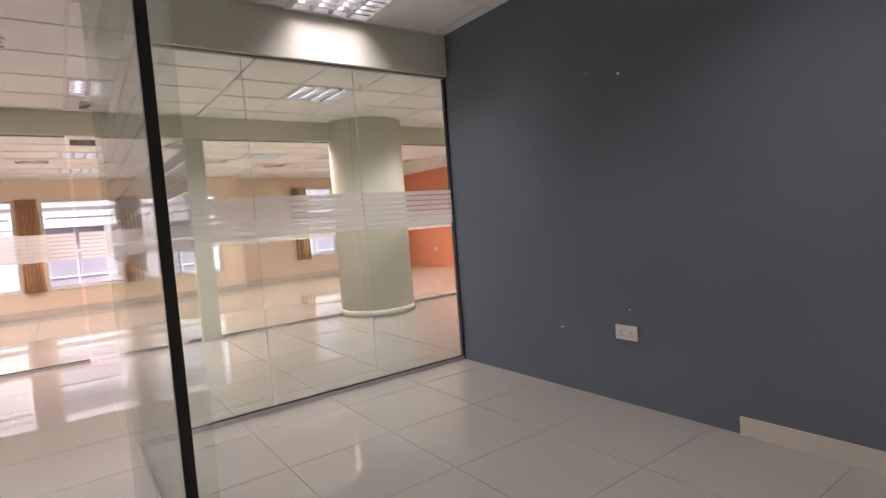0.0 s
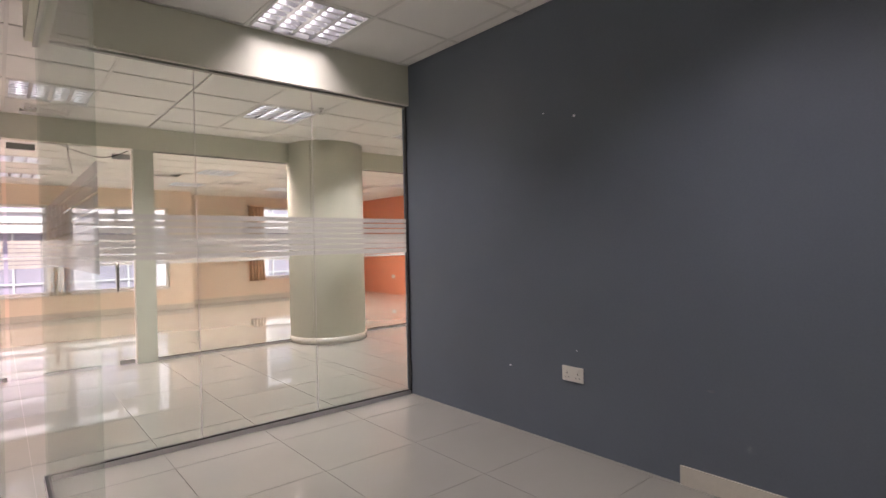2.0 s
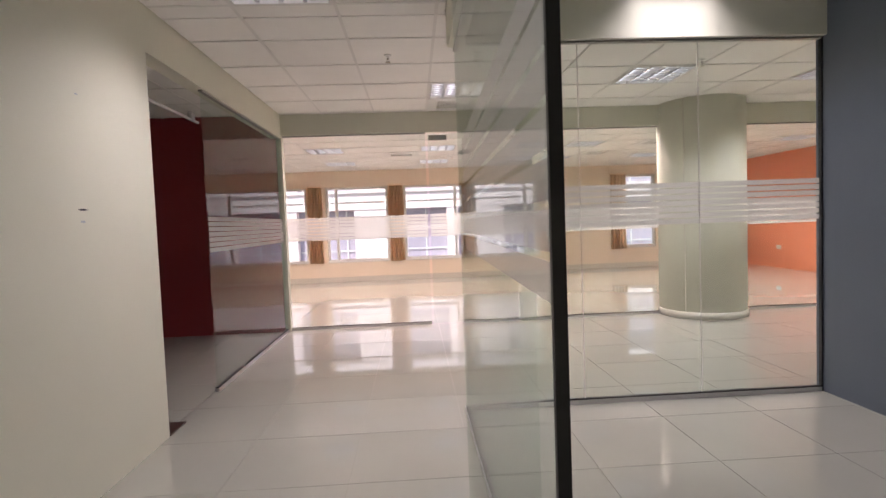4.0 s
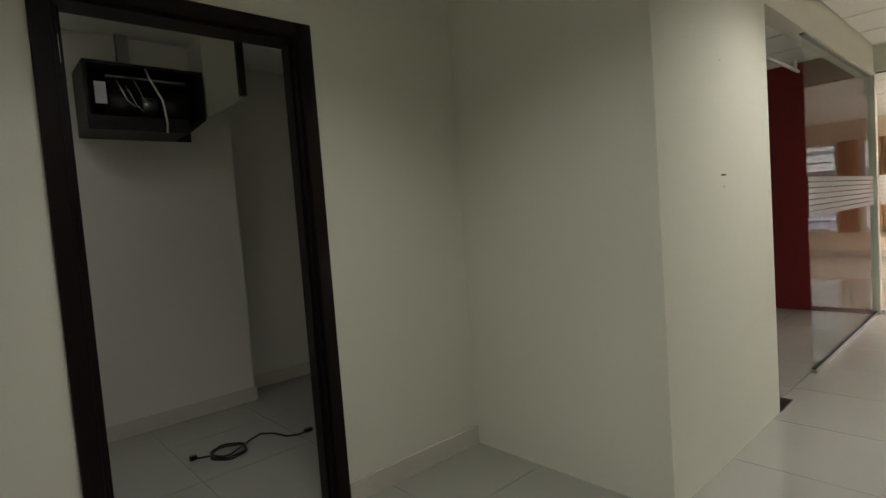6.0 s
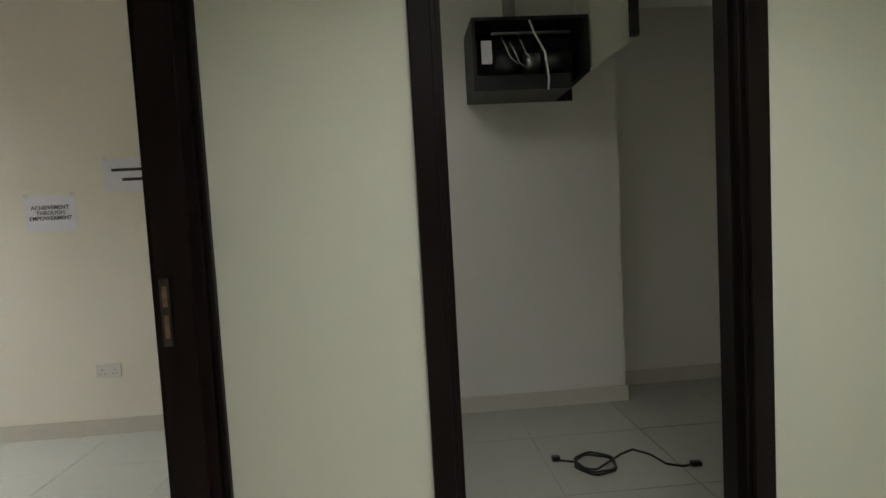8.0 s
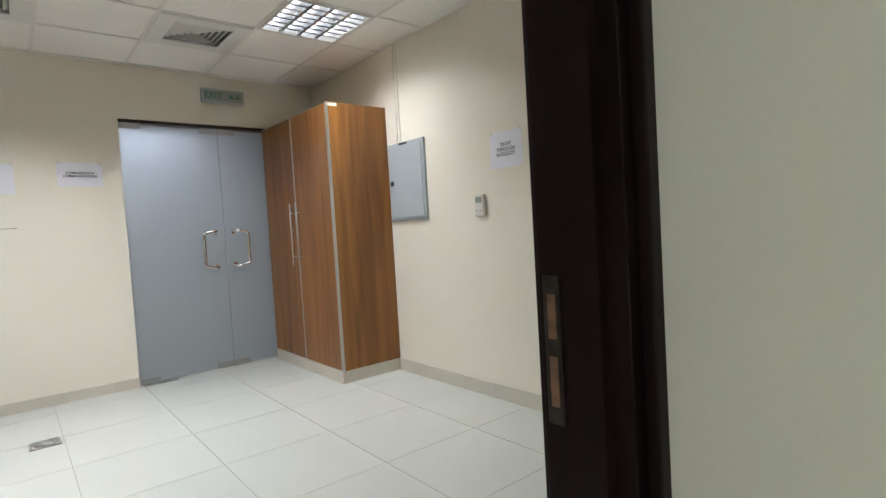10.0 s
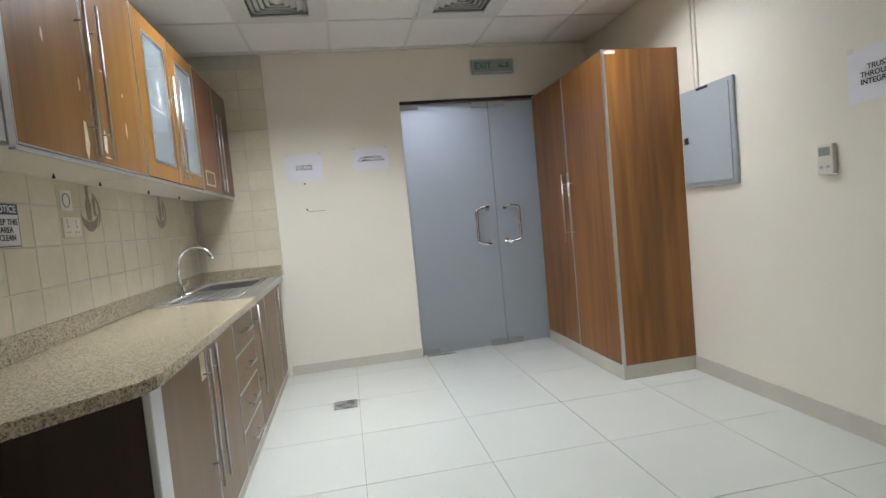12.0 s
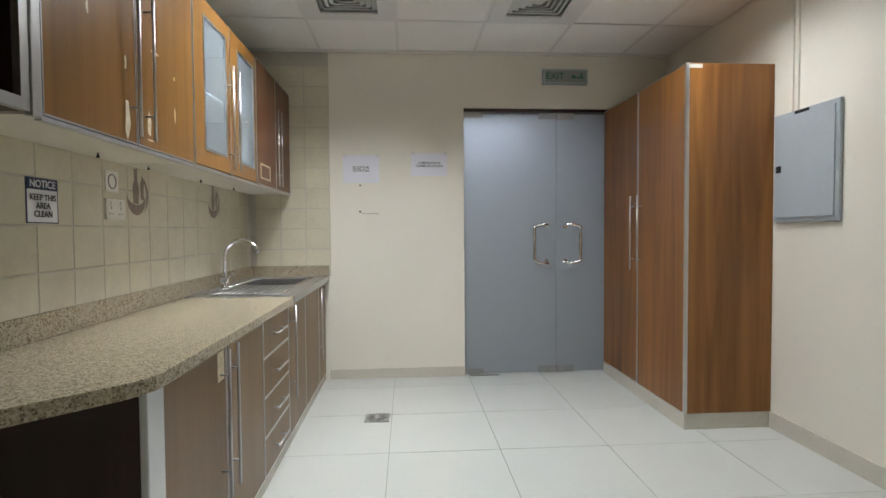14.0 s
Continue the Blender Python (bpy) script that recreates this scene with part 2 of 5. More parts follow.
M = {
    "cream": material("cream_paint", (0.695, 0.695, 0.58), 0.55, vary=0.025, scale=1.3, fine=140, bump=0.015),
    "kitchen_paint": material("kitchen_paint", (0.81, 0.775, 0.675), 0.5, vary=0.02, scale=1.1, fine=140, bump=0.015),
    "store_paint": material("store_paint", (0.72, 0.70, 0.64), 0.55, vary=0.025, scale=1.3, fine=140, bump=0.015),
    "slate": material("slate_paint", (0.128, 0.155, 0.190), 0.42, vary=0.05, scale=1.6, fine=90, bump=0.02),
    "red": material("red_paint", (0.24, 0.018, 0.020), 0.5, vary=0.03, scale=1.5, fine=100, bump=0.015),
    "orange": material("orange_paint", (0.90, 0.30, 0.16), 0.55, vary=0.03, scale=1.5, fine=100, bump=0.015),
    "hall_paint": material("hall_paint", (0.82, 0.695, 0.545), 0.55, vary=0.025, scale=1.3, fine=140, bump=0.015),
    "ceiling": material("ceiling_board", (0.87, 0.86, 0.82), 0.85, vary=0.03, scale=2.0, fine=320, bump=0.08),
    "tbar": material("ceiling_grid", (0.75, 0.74, 0.70), 0.5, vary=0.02),
    "floor": material("floor_porcelain", (0.345, 0.34, 0.30), 0.009, spec=0.8, vary=0.03, scale=1.7, fine=240, bump=0.0, random_tone=0.10, rough_vary=0.004),
    "floor_kitchen": material("kitchen_porcelain", (0.60, 0.62, 0.58), 0.12, vary=0.025, scale=1.7, fine=240, bump=0.0, random_tone=0.10, rough_vary=0.04),
    "grout": material("grout", (0.30, 0.29, 0.25), 0.8, vary=0.1, scale=9),
    "skirting": material("skirting_tile", (0.61, 0.58, 0.50), 0.22, vary=0.04, scale=4),
    "walltile": material("wall_tile", (0.66, 0.62, 0.47), 0.16, vary=0.05, scale=7, fine=40, bump=0.012, random_tone=0.14),
    "tilegrout": material("tile_grout", (0.54, 0.51, 0.43), 0.8, vary=0.06, scale=9),
    "darkwood": wood("dark_stained_wood", (0.004, 0.0025, 0.0025), (0.013, 0.006, 0.005), 0.42, "z", spec=0.18),
    "walnut": wood("walnut_laminate", (0.135, 0.052, 0.012), (0.36, 0.155, 0.038), 0.28, "z", 0.55),
    "walnut_dark": wood("dark_walnut_laminate", (0.10, 0.036, 0.014), (0.20, 0.078, 0.030), 0.35, "z", 1.0),
    "oak": wood("oak_laminate", (0.165, 0.075, 0.013), (0.27, 0.130, 0.027), 0.30, "z", 1.0),
    "taupe": wood("taupe_laminate", (0.140, 0.076, 0.020), (0.215, 0.121, 0.038), 0.36, "z", 0.9),
    "wenge": wood("wenge_panel", (0.020, 0.009, 0.006), (0.045, 0.020, 0.013), 0.4, "z"),
    "bare": material("bare_chipboard", (0.76, 0.67, 0.48), 0.8, vary=0.12, scale=30),
    "granite": granite("granite"),
    "alu": material("brushed_aluminium", (0.62, 0.62, 0.62), 0.33, 1.0, vary=0.04, scale=8, fine=200, bump=0.01),
    "steel": material("brushed_steel", (0.52, 0.52, 0.52), 0.36, 1.0, vary=0.05, scale=6, fine=160, bump=0.01),
    "chrome": material("chrome", (0.80, 0.80, 0.81), 0.06, 1.0, vary=0.01, bump=0, rough_vary=0.02),
    "louvre": material("louvre_aluminium", (0.62, 0.63, 0.65), 0.30, 1.0, vary=0.02, bump=0),
    "whitemetal": material("white_enamel", (0.72, 0.72, 0.69), 0.4, vary=0.02),
    "greymetal": material("grey_enamel", (0.42, 0.47, 0.50), 0.38, vary=0.03, scale=3),
    "black": material("black_rubber", (0.010, 0.010, 0.011), 0.45, vary=0.1),
    "plastic": material("white_plastic", (0.72, 0.70, 0.64), 0.35, vary=0.02),
    "paper": material("paper", (0.80, 0.80, 0.86), 0.75, vary=0.015, scale=5),
    "ink": material("ink", (0.03, 0.03, 0.04), 0.7, vary=0.1),
    "blueink": material("navy_ink", (0.035, 0.055, 0.12), 0.6, vary=0.05),
    "greenink": material("green_ink", (0.02, 0.16, 0.11), 0.6, vary=0.05),
    "signglass": material("exit_sign_face", (0.29, 0.32, 0.28), 0.3, vary=0.04),
    "brownink": material("brown_glaze", (0.20, 0.135, 0.095), 0.3, vary=0.15, scale=40),
    "greyglass": frosted("grey_frosted_glass", (0.41, 0.45, 0.45), (0.84, 0.86, 0.90)),
    "tube": glow("fluorescent_tube", (0.97, 0.98, 1.0), 1.9),
    "glass": clear_glass("clear_glass"),
    "window_glass": clear_glass("window_glass", (0.93, 0.94, 0.96)),
    "cabinet_glass": clear_glass("cabinet_glass", (0.66, 0.74, 0.82), haze=0.12),
    "stripe": film("frosted_stripe", (0.82, 0.79, 0.77), 0.30),
    "rail": material("rail_aluminium", (0.30, 0.31, 0.28), 0.35, 0.8, vary=0.05),
    "post": material("post_enamel", (0.60, 0.62, 0.52), 0.4, vary=0.02),
    "curtain": film("tan_curtain", (0.82, 0.62, 0.42), 0.0),
    "band": material("facade_render", (0.88, 0.78, 0.73), 0.8, vary=0.06, scale=0.6, fine=8),
    "darkpane": material("facade_glass", (0.46, 0.42, 0.48), 0.2, vary=0.15, scale=0.5, bump=0),
    "ground": material("ground_paving", (0.30, 0.28, 0.25), 0.9, vary=0.15, scale=0.2, fine=4),
    "rawwood": material("raw_wood", (0.22, 0.125, 0.07), 0.8, vary=0.2, scale=40),
    "slatechip": material("slate_scuff", (0.17, 0.185, 0.215), 0.6, vary=0.1, scale=40),
    "oldsteel": material("tarnished_steel", (0.075, 0.064, 0.056), 0.4, 0.8, vary=0.2, scale=30),
    "concrete": material("concrete_slab", (0.40, 0.39, 0.37), 0.9, vary=0.1),
    "duct": material("galvanised_sheet", (0.34, 0.33, 0.31), 0.45, 0.5, vary=0.08),
}

# ---- building blocks ----


def bm_boxes(*boxes):
    """One mesh of axis-aligned boxes (x0, x1, y0, y1, z0, z1)."""
    bm = bmesh.new()
    for x0, x1, y0, y1, z0, z1 in boxes:
        m = Matrix.Translation(((x0 + x1) / 2, (y0 + y1) / 2, (z0 + z1) / 2)) @ Matrix.Diagonal((x1 - x0, y1 - y0, z1 - z0, 1))
        bmesh.ops.create_cube(bm, size=1, matrix=m)
    return bm


def bm_ring(x0, x1, y0, y1, z0, z1, wy, wz):
    """One rectangular frame in the y-z plane, as thick as x0 to x1, with stiles wy and rails wz wide."""
    bm = bmesh.new()
    loops = []
    for x in (x0, x1):
        for a, b, c, d in ((y0, y1, z0, z1), (y0 + wy, y1 - wy, z0 + wz, z1 - wz)):
            loops.append([bm.verts.new((x, y, z)) for y, z in ((a, c), (b, c), (b, d), (a, d))])
    for p, q in ((0, 1), (1, 3), (3, 2), (2, 0)):
        for k in range(4):
            bm.faces.new((loops[p][k], loops[p][(k + 1) % 4], loops[q][(k + 1) % 4], loops[q][k]))
    bmesh.ops.recalc_face_normals(bm, faces=bm.faces)
    return bm


def bevelled(bm, width, segments=2):
    edges = [e for e in bm.edges if len(e.link_faces) == 2 and e.calc_face_angle(0) > 0.6]
    bmesh.ops.bevel(bm, geom=edges, offset=width, segments=segments, affect="EDGES", profile=0.6)
    return bm


def bm_tube(points, radius, sides=10, closed_ends=True):
    """A round bar swept along points."""
    bm = bmesh.new()
    pts = [Vector(p) for p in points]
    rings = []
    side = None
    for i, p in enumerate(pts):
        d = (pts[min(i + 1, len(pts) - 1)] - pts[max(i - 1, 0)]).normalized()
        if side is None:
            side = d.cross(Vector((0, 0, 1)))
            if side.length < 0.1:
                side = d.cross(Vector((1, 0, 0)))
        side = (side - d * side.dot(d)).normalized()
        up = d.cross(side)
        rings.append([bm.verts.new(p + radius * (math.cos(2 * math.pi * k / sides) * side + math.sin(2 * math.pi * k / sides) * up)) for k in range(sides)])
    for a, b in zip(rings, rings[1:]):
        for k in range(sides):
            f = bm.faces.new((a[k], a[(k + 1) % sides], b[(k + 1) % sides], b[k]))
            f.smooth = True
    if closed_ends:
        bm.faces.new(rings[0][::-1])
        bm.faces.new(rings[-1])
    bmesh.ops.recalc_face_normals(bm, faces=bm.faces)
    return bm


def part(name, bm, mat, parent=None, label="", shadow=True):
    me = bpy.data.meshes.new(name)
    bm.to_mesh(me)
    bm.free()
    me.materials.append(M[mat])
    ob = new(name, me)
    ob.parent = parent
    ob.visible_shadow = shadow
    if label:
        tagged(ob, label)
    return ob


def thing(name, label, category, group="", at=(0, 0, 0)):
    ob = new(name)
    ob.empty_display_size = 0.1
    ob.location = at
    return tagged(ob, label, category, group)


def structure(name, bm, mat, label="", category="wall"):
    return tagged(part(name, bm, mat), label, category, kind="structure")


def text_part(text, size, mat, parent, place, rot, name="lettering", width=None):
    """Raised lettering from the built-in font, centred on place."""
    cu = bpy.data.curves.new(name, "FONT")
    cu.body, cu.size, cu.align_x, cu.align_y, cu.extrude = text, size, "CENTER", "CENTER", 0.0004
    cu.space_line = 0.95
    cu.offset = size * 0.012
    tmp = bpy.data.objects.new("tmp", cu)
    scene.collection.objects.link(tmp)
    bpy.context.view_layer.update()
    me = bpy.data.meshes.new_from_object(tmp.evaluated_get(bpy.context.evaluated_depsgraph_get()))
    bpy.data.objects.remove(tmp)
    bpy.data.curves.remove(cu)
    me.name = name
    me.materials.clear()
    me.materials.append(M[mat])
    ob = new(name, me)
    ob.parent = parent
    ob.matrix_basis = pose(*place, *rot)
    return ob

# ---- plan ----
KX0, KX1, KY0, KY1, KZ = -2.006, 1.497, -4.79, -0.14, 2.68      # kitchen
LZ, OZ, HZ, SZ = 2.60, 2.72, 2.49, 2.60                          # ceilings: lobby, office, hall, store
XE, YN, YE = 1.115, 2.36, 3.735                                   # lobby's left wall, niche, its end
XL, Y1, XS, Y2 = 2.975, 3.91, 5.433, 6.985                        # office glass, slate wall, front glass
YW, YW2, XO, TOP = 12.5, 13.2, 10.6, 2.95
GT = 2.36                                                         # glass height

# ---- walls ----
structure("wall_kitchen_west", bm_boxes((KX0 - 0.12, KX0, KY0, -0.14, -0.02, TOP)), "kitchen_paint", "warm white painted kitchen wall")
structure("wall_kitchen_east", bm_boxes((KX1, KX1 + 0.12, KY0, -0.14, -0.02, TOP)), "kitchen_paint", "kitchen wall behind the wall tiles")
structure("wall_kitchen_end", bm_boxes((KX0 - 0.12, -1.84, KY0 - 0.14, KY0, -0.02, TOP), (-0.26, KX1 + 0.12, KY0 - 0.14, KY0, -0.02, TOP),
          (-1.84, -0.26, KY0 - 0.14, KY0, 2.247, TOP)), "kitchen_paint", "warm white painted wall round the glass exit doors")
structure("wall_kitchen_door", bm_boxes((KX0 - 0.12, 0.0, -0.14, 0, -0.02, TOP), (1.0, XL + 0.05, -0.14, 0, -0.02, TOP),
          (0.0, 1.0, -0.14, 0, 2.12, TOP)), "cream", "cream painted wall with the kitchen doorway")
structure("wall_store", bm_boxes((-0.12, 0, 0, 0.575, -0.02, TOP), (-0.12, 0, 1.475, 2.87, -0.02, TOP), (-0.12, 0, 0.575, 1.475, 2.10, TOP)),
          "cream", "cream painted wall with the store doorway")
structure("wall_niche", bm_boxes((0, XE, YN, YN + 0.12, -0.02, TOP)), "cream", "cream painted wall of the niche")
structure("wall_red_office_side", bm_boxes((XE - 0.12, XE, YN + 0.12, YE, -0.02, TOP), (XE - 0.12, XE, YE, Y2 - 0.055, 2.33, TOP)),
          "cream", "cream painted wall and beam beside the red office")
structure("wall_red", bm_boxes((-3.6, XE - 0.06, Y2 - 0.055, Y2 + 0.055, -0.02, TOP)), "red", "dark red painted office wall")
structure("beam_front", bm_boxes((XE - 0.06, XO, Y2 - 0.055, Y2 + 0.055, GT, TOP)), "cream", "cream painted beam above the front glass")
structure("beam_office_side", bm_boxes((XL - 0.05, XL + 0.05, 0, Y1 - 0.05, GT, TOP)), "cream", "cream painted beam above the office glass")
structure("beam_office_front", bm_boxes((XL - 0.05, XS, Y1 - 0.05, Y1 + 0.05, 2.40, TOP)), "cream", "cream painted beam above the office glass front")
structure("wall_slate", bm_boxes((XS, XS + 0.12, 0, Y1 + 0.05, -0.02, TOP)), "slate", "slate blue-grey painted office wall")
structure("wall_office_back", bm_boxes((XL + 0.05, XS + 0.12, -0.14, 0, -0.02, TOP)), "cream", "cream painted office wall")
structure("wall_corridor_south", bm_boxes((XS + 0.12, 9.6, Y1 - 0.07, Y1 + 0.05, -0.02, TOP)), "cream", "cream painted corridor wall")
structure("wall_corridor_end", bm_boxes((9.6, 9.72, Y1 - 0.07, Y2 - 0.055, -0.02, TOP)), "cream", "cream painted corridor wall")
for name, box in (("wall_store_far", (-2.0, -1.877, 0, 1.87, -0.02, TOP)), ("wall_store_recess", (-2.29, -2.17, 1.87, 2.75, -0.02, TOP)), ("wall_store_return", (-2.29, -2.0, 1.75, 1.87, -0.02, TOP))):
    structure(name, bm_boxes(box), "store_paint", "pale painted wall of the unlit store")
structure("wall_store_side", bm_boxes((-2.29, -0.12, 2.75, 2.87, -0.02, TOP)), "store_paint", "pale painted wall of the unlit store")
structure("wall_red_office_far", bm_boxes((-2.6, -2.48, 2.87, Y2 - 0.055, -0.02, TOP)), "cream", "cream painted office wall")
structure("wall_hall_west", bm_boxes((-3.6, -3.48, Y2 + 0.055, YW, -0.02, TOP)), "hall_paint", "cream painted hall wall")
structure("wall_orange", bm_boxes((XO, XO + 0.12, Y2 - 0.055, YW2 + 0.2, -0.02, TOP)), "orange", "bright orange painted hall wall")
WINS = [(-1.6, 0.27), (0.70, 2.09), (2.45, 5.55)]
SILL, HEAD = 0.46, 2.13
xs = [-3.6] + [x for w in WINS for x in w] + [6.0]
boxes = [(xs[i], xs[i + 1], YW, YW + 0.2, -0.02, TOP) for i in range(0, len(xs), 2)]
for a, b in WINS:
    boxes += [(a, b, YW, YW + 0.2, -0.02, SILL), (a, b, YW, YW + 0.2, HEAD, TOP)]
structure("wall_windows", bm_boxes(*boxes), "hall_paint", "cream painted wall with wide windows")
structure("wall_windows_set_back", bm_boxes((5.88, 6.0, YW + 0.2, YW2 + 0.2, -0.02, TOP), (6.0, 7.65, YW2, YW2 + 0.2, -0.02, TOP), (8.6, XO, YW2, YW2 + 0.2, -0.02, TOP),
          (7.65, 8.6, YW2, YW2 + 0.2, -0.02, 0.5), (7.65, 8.6, YW2, YW2 + 0.2, 2.26, TOP)), "hall_paint", "cream painted wall set back beside the windows")
structure("roof", bm_boxes((-3.7, 10.9, KY0 - 1.7, YW2 + 0.5, TOP, TOP + 0.2)), "concrete", "concrete roof slab", "roof")
structure("slab", bm_boxes((-3.7, 10.9, KY0 - 1.7, YW2 + 0.5, -0.3, -0.02)), "concrete", "concrete floor slab", "floor")

# ---- ceilings ----


def ceiling(name, x0, x1, y0, y1, z, gx, gy, holes, pitch=0.62):
    """Suspended boards in a T-bar grid, one mesh; holes are the cells of lamps and vents."""
    bm = bmesh.new()

    def cell(a, b, c, d, z0, z1, mat):
        m = Matrix.Translation(((a + b) / 2, (c + d) / 2, (z0 + z1) / 2)) @ Matrix.Diagonal((b - a, d - c, z1 - z0, 1))
        vs = bmesh.ops.create_cube(bm, size=1, matrix=m)["verts"]
        for f in {f for v in vs for f in v.link_faces}:
            f.material_index = mat

    def lines(a, b, g):
        k = math.ceil((a - g) / pitch)
        out = [a]
        while g + k * pitch < b - 0.01:
            if g + k * pitch > a + 0.01:
                out.append(g + k * pitch)
            k += 1
        return out + [b]

    lx, ly = lines(x0, x1, gx), lines(y0, y1, gy)
    for a, b in zip(lx, lx[1:]):
        for c, d in zip(ly, ly[1:]):
            cx, cy = (a + b) / 2, (c + d) / 2
            if not any(abs(hx - cx) < 0.3 and abs(hy - cy) < 0.3 for hx, hy in holes):
                dz = random.uniform(0.0, 0.0025)
                cell(a + 0.008, b - 0.008, c + 0.008, d - 0.008, z + 0.004 + dz, z + 0.022, 0)
    for x in lx[1:-1]:
        cell(x - 0.011, x + 0.011, y0, y1, z, z + 0.003, 1)
    for y in ly[1:-1]:
        for a, b in zip(lx, lx[1:]):
            cell(a + 0.0112, b - 0.0112, y - 0.011, y + 0.011, z, z + 0.003, 1)
    ob = structure(name, bm, "ceiling", "white suspended ceiling boards in a metal grid", "ceiling")
    ob.data.materials.append(M["tbar"])
    return ob


GK, GL, GO, GH = (0.28, -4.10), (1.62, 3.14), (4.08, 3.22), (0.94, 7.77)
KITCHEN_LAMPS = [(-1.27, -3.17), (0.59, -3.17)]
KITCHEN_VENTS = [(-0.65, -3.79), (0.59, -3.79)]
LOBBY_LAMPS = [(1.93, 3.45), (3.17, 5.93), (5.03, 5.53), (6.89, 5.53)]
# added fill light, out of view: the lobby's back has no lamp known here
BACK_FILL = (1.31, 0.97)
LOBBY_VENTS = [(3.17, 6.55)]
OFFICE_LAMPS = [(4.39, 3.53), (4.39, 1.05)]
HALL_LAMPS = [(x, y) for y in (7.46, 9.32, 11.18) for x in (-0.61, 1.25, 3.11, 5.59, 7.45, 9.31)]
HALL_VENTS = [(2.49, 9.94), (3.73, 9.32), (4.97, 9.94), (6.83, 9.32), (6.21, 10.56), (8.69, 9.94)]
ceiling("ceiling_kitchen", KX0, KX1, KY0, -0.14, KZ, *GK, KITCHEN_LAMPS + KITCHEN_VENTS)
ceiling("ceiling_lobby_front", XE, 4.10, Y1 + 0.05, Y2 - 0.055, LZ, *GL, LOBBY_LAMPS + LOBBY_VENTS)
ceiling("ceiling_corridor", 4.10, 9.6, Y1 + 0.05, Y2 - 0.055, LZ, 1.62, 3.36, LOBBY_LAMPS)
ceiling("ceiling_lobby_middle", XE, XL - 0.05, YN, Y1 + 0.05, LZ, *GL, LOBBY_LAMPS)
ceiling("ceiling_lobby_back", 0, XL - 0.05, 0, YN, LZ, *GL, [BACK_FILL])
ceiling("ceiling_office", XL + 0.05, XS, 0, Y1 - 0.05, OZ, *GO, OFFICE_LAMPS)
ceiling("ceiling_hall", -3.48, XO, Y2 + 0.055, YW2, HZ, *GH, HALL_LAMPS + HALL_VENTS)
structure("ceiling_store", bm_boxes((-2.17, -0.85, 0, 2.75, SZ, SZ + 0.03), (-0.25, -0.12, 0, 2.75, SZ, SZ + 0.03), (-0.85, -0.25, 0, 0.15, SZ, SZ + 0.03), (-0.85, -0.25, 0.75, 2.75, SZ, SZ + 0.03)), "ceiling", "plain white ceiling of the store", "ceiling")
ceiling("ceiling_red_office", -2.48, XE - 0.12, 2.87, Y2 - 0.055, LZ, *GL, [])


def ceiling_light(x, y, z, room, share=1.0):
    """Recessed square louvre luminaire for four tubes."""
    t = thing("ceiling_light", "square recessed fluorescent light with a bright aluminium louvre", "ceiling light", "ceiling lights", (x, y, z))
    s = 0.298
    part("frame", bm_boxes((-s, s, -s, -s + 0.018, -0.004, 0.004), (-s, s, s - 0.018, s, -0.004, 0.004),
                           (-s, -s + 0.018, -s + 0.018, s - 0.018, -0.004, 0.004), (s - 0.018, s, -s + 0.018, s - 0.018, -0.004, 0.004)), "whitemetal", t)
    i = s - 0.018
    part("housing", bm_boxes((-i - 0.008, i + 0.008, -i - 0.008, i + 0.008, 0.095, 0.10), (-i - 0.008, -i, -i, i, 0.004, 0.095), (i, i + 0.008, -i, i, 0.004, 0.095),
                             (-i, i, -i - 0.008, -i, 0.004, 0.095), (-i, i, i, i + 0.008, 0.004, 0.095)), "whitemetal", t)
    bm = bmesh.new()
    for k in range(1, 4):
        c = -i + k * i / 2
        v = [bm.verts.new((c + dx, yy, zz)) for yy in (-i, i) for dx, zz in ((-0.013, 0.004), (0.013, 0.004), (0.002, 0.045), (-0.002, 0.045))]
        for f in ((0, 1, 5, 4), (1, 2, 6, 5), (2, 3, 7, 6), (3, 0, 4, 7)):
            bm.faces.new([v[q] for q in f])
    for k in range(1, 7):
        c = -i + k * 2 * i / 7
        v = [bm.verts.new((xx, c + dy, zz)) for xx in (-i, i) for dy, zz in ((-0.011, 0.0035), (0.011, 0.0035), (0.002, 0.040), (-0.002, 0.040))]
        for f in ((0, 1, 5, 4), (1, 2, 6, 5), (2, 3, 7, 6), (3, 0, 4, 7)):
            bm.faces.new([v[q] for q in f])
    bmesh.ops.recalc_face_normals(bm, faces=bm.faces)
    part("louvre", bm, "louvre", t, "mirror-finish aluminium louvre blades")
    for k in range(4):
        c = -i + (k + 0.5) * i / 2
        part("tube", bm_tube([(c, -i + 0.01, 0.066), (c, i - 0.01, 0.066)], 0.013, 6), "tube", t, "glowing fluorescent tube")
    lamp = new("tubes", bpy.data.lights.new("tubes", "AREA"))
    lamp.data.shape, lamp.data.size, lamp.data.energy, lamp.data.color = "SQUARE", 2 * i - 0.01, LAMP_W[room] * share, LAMP_COLOUR[room]
    lamp.data.spread = radians(LAMP_SPREAD[room])
    lamp.parent, lamp.location = t, (0, 0, -0.005)
    return t


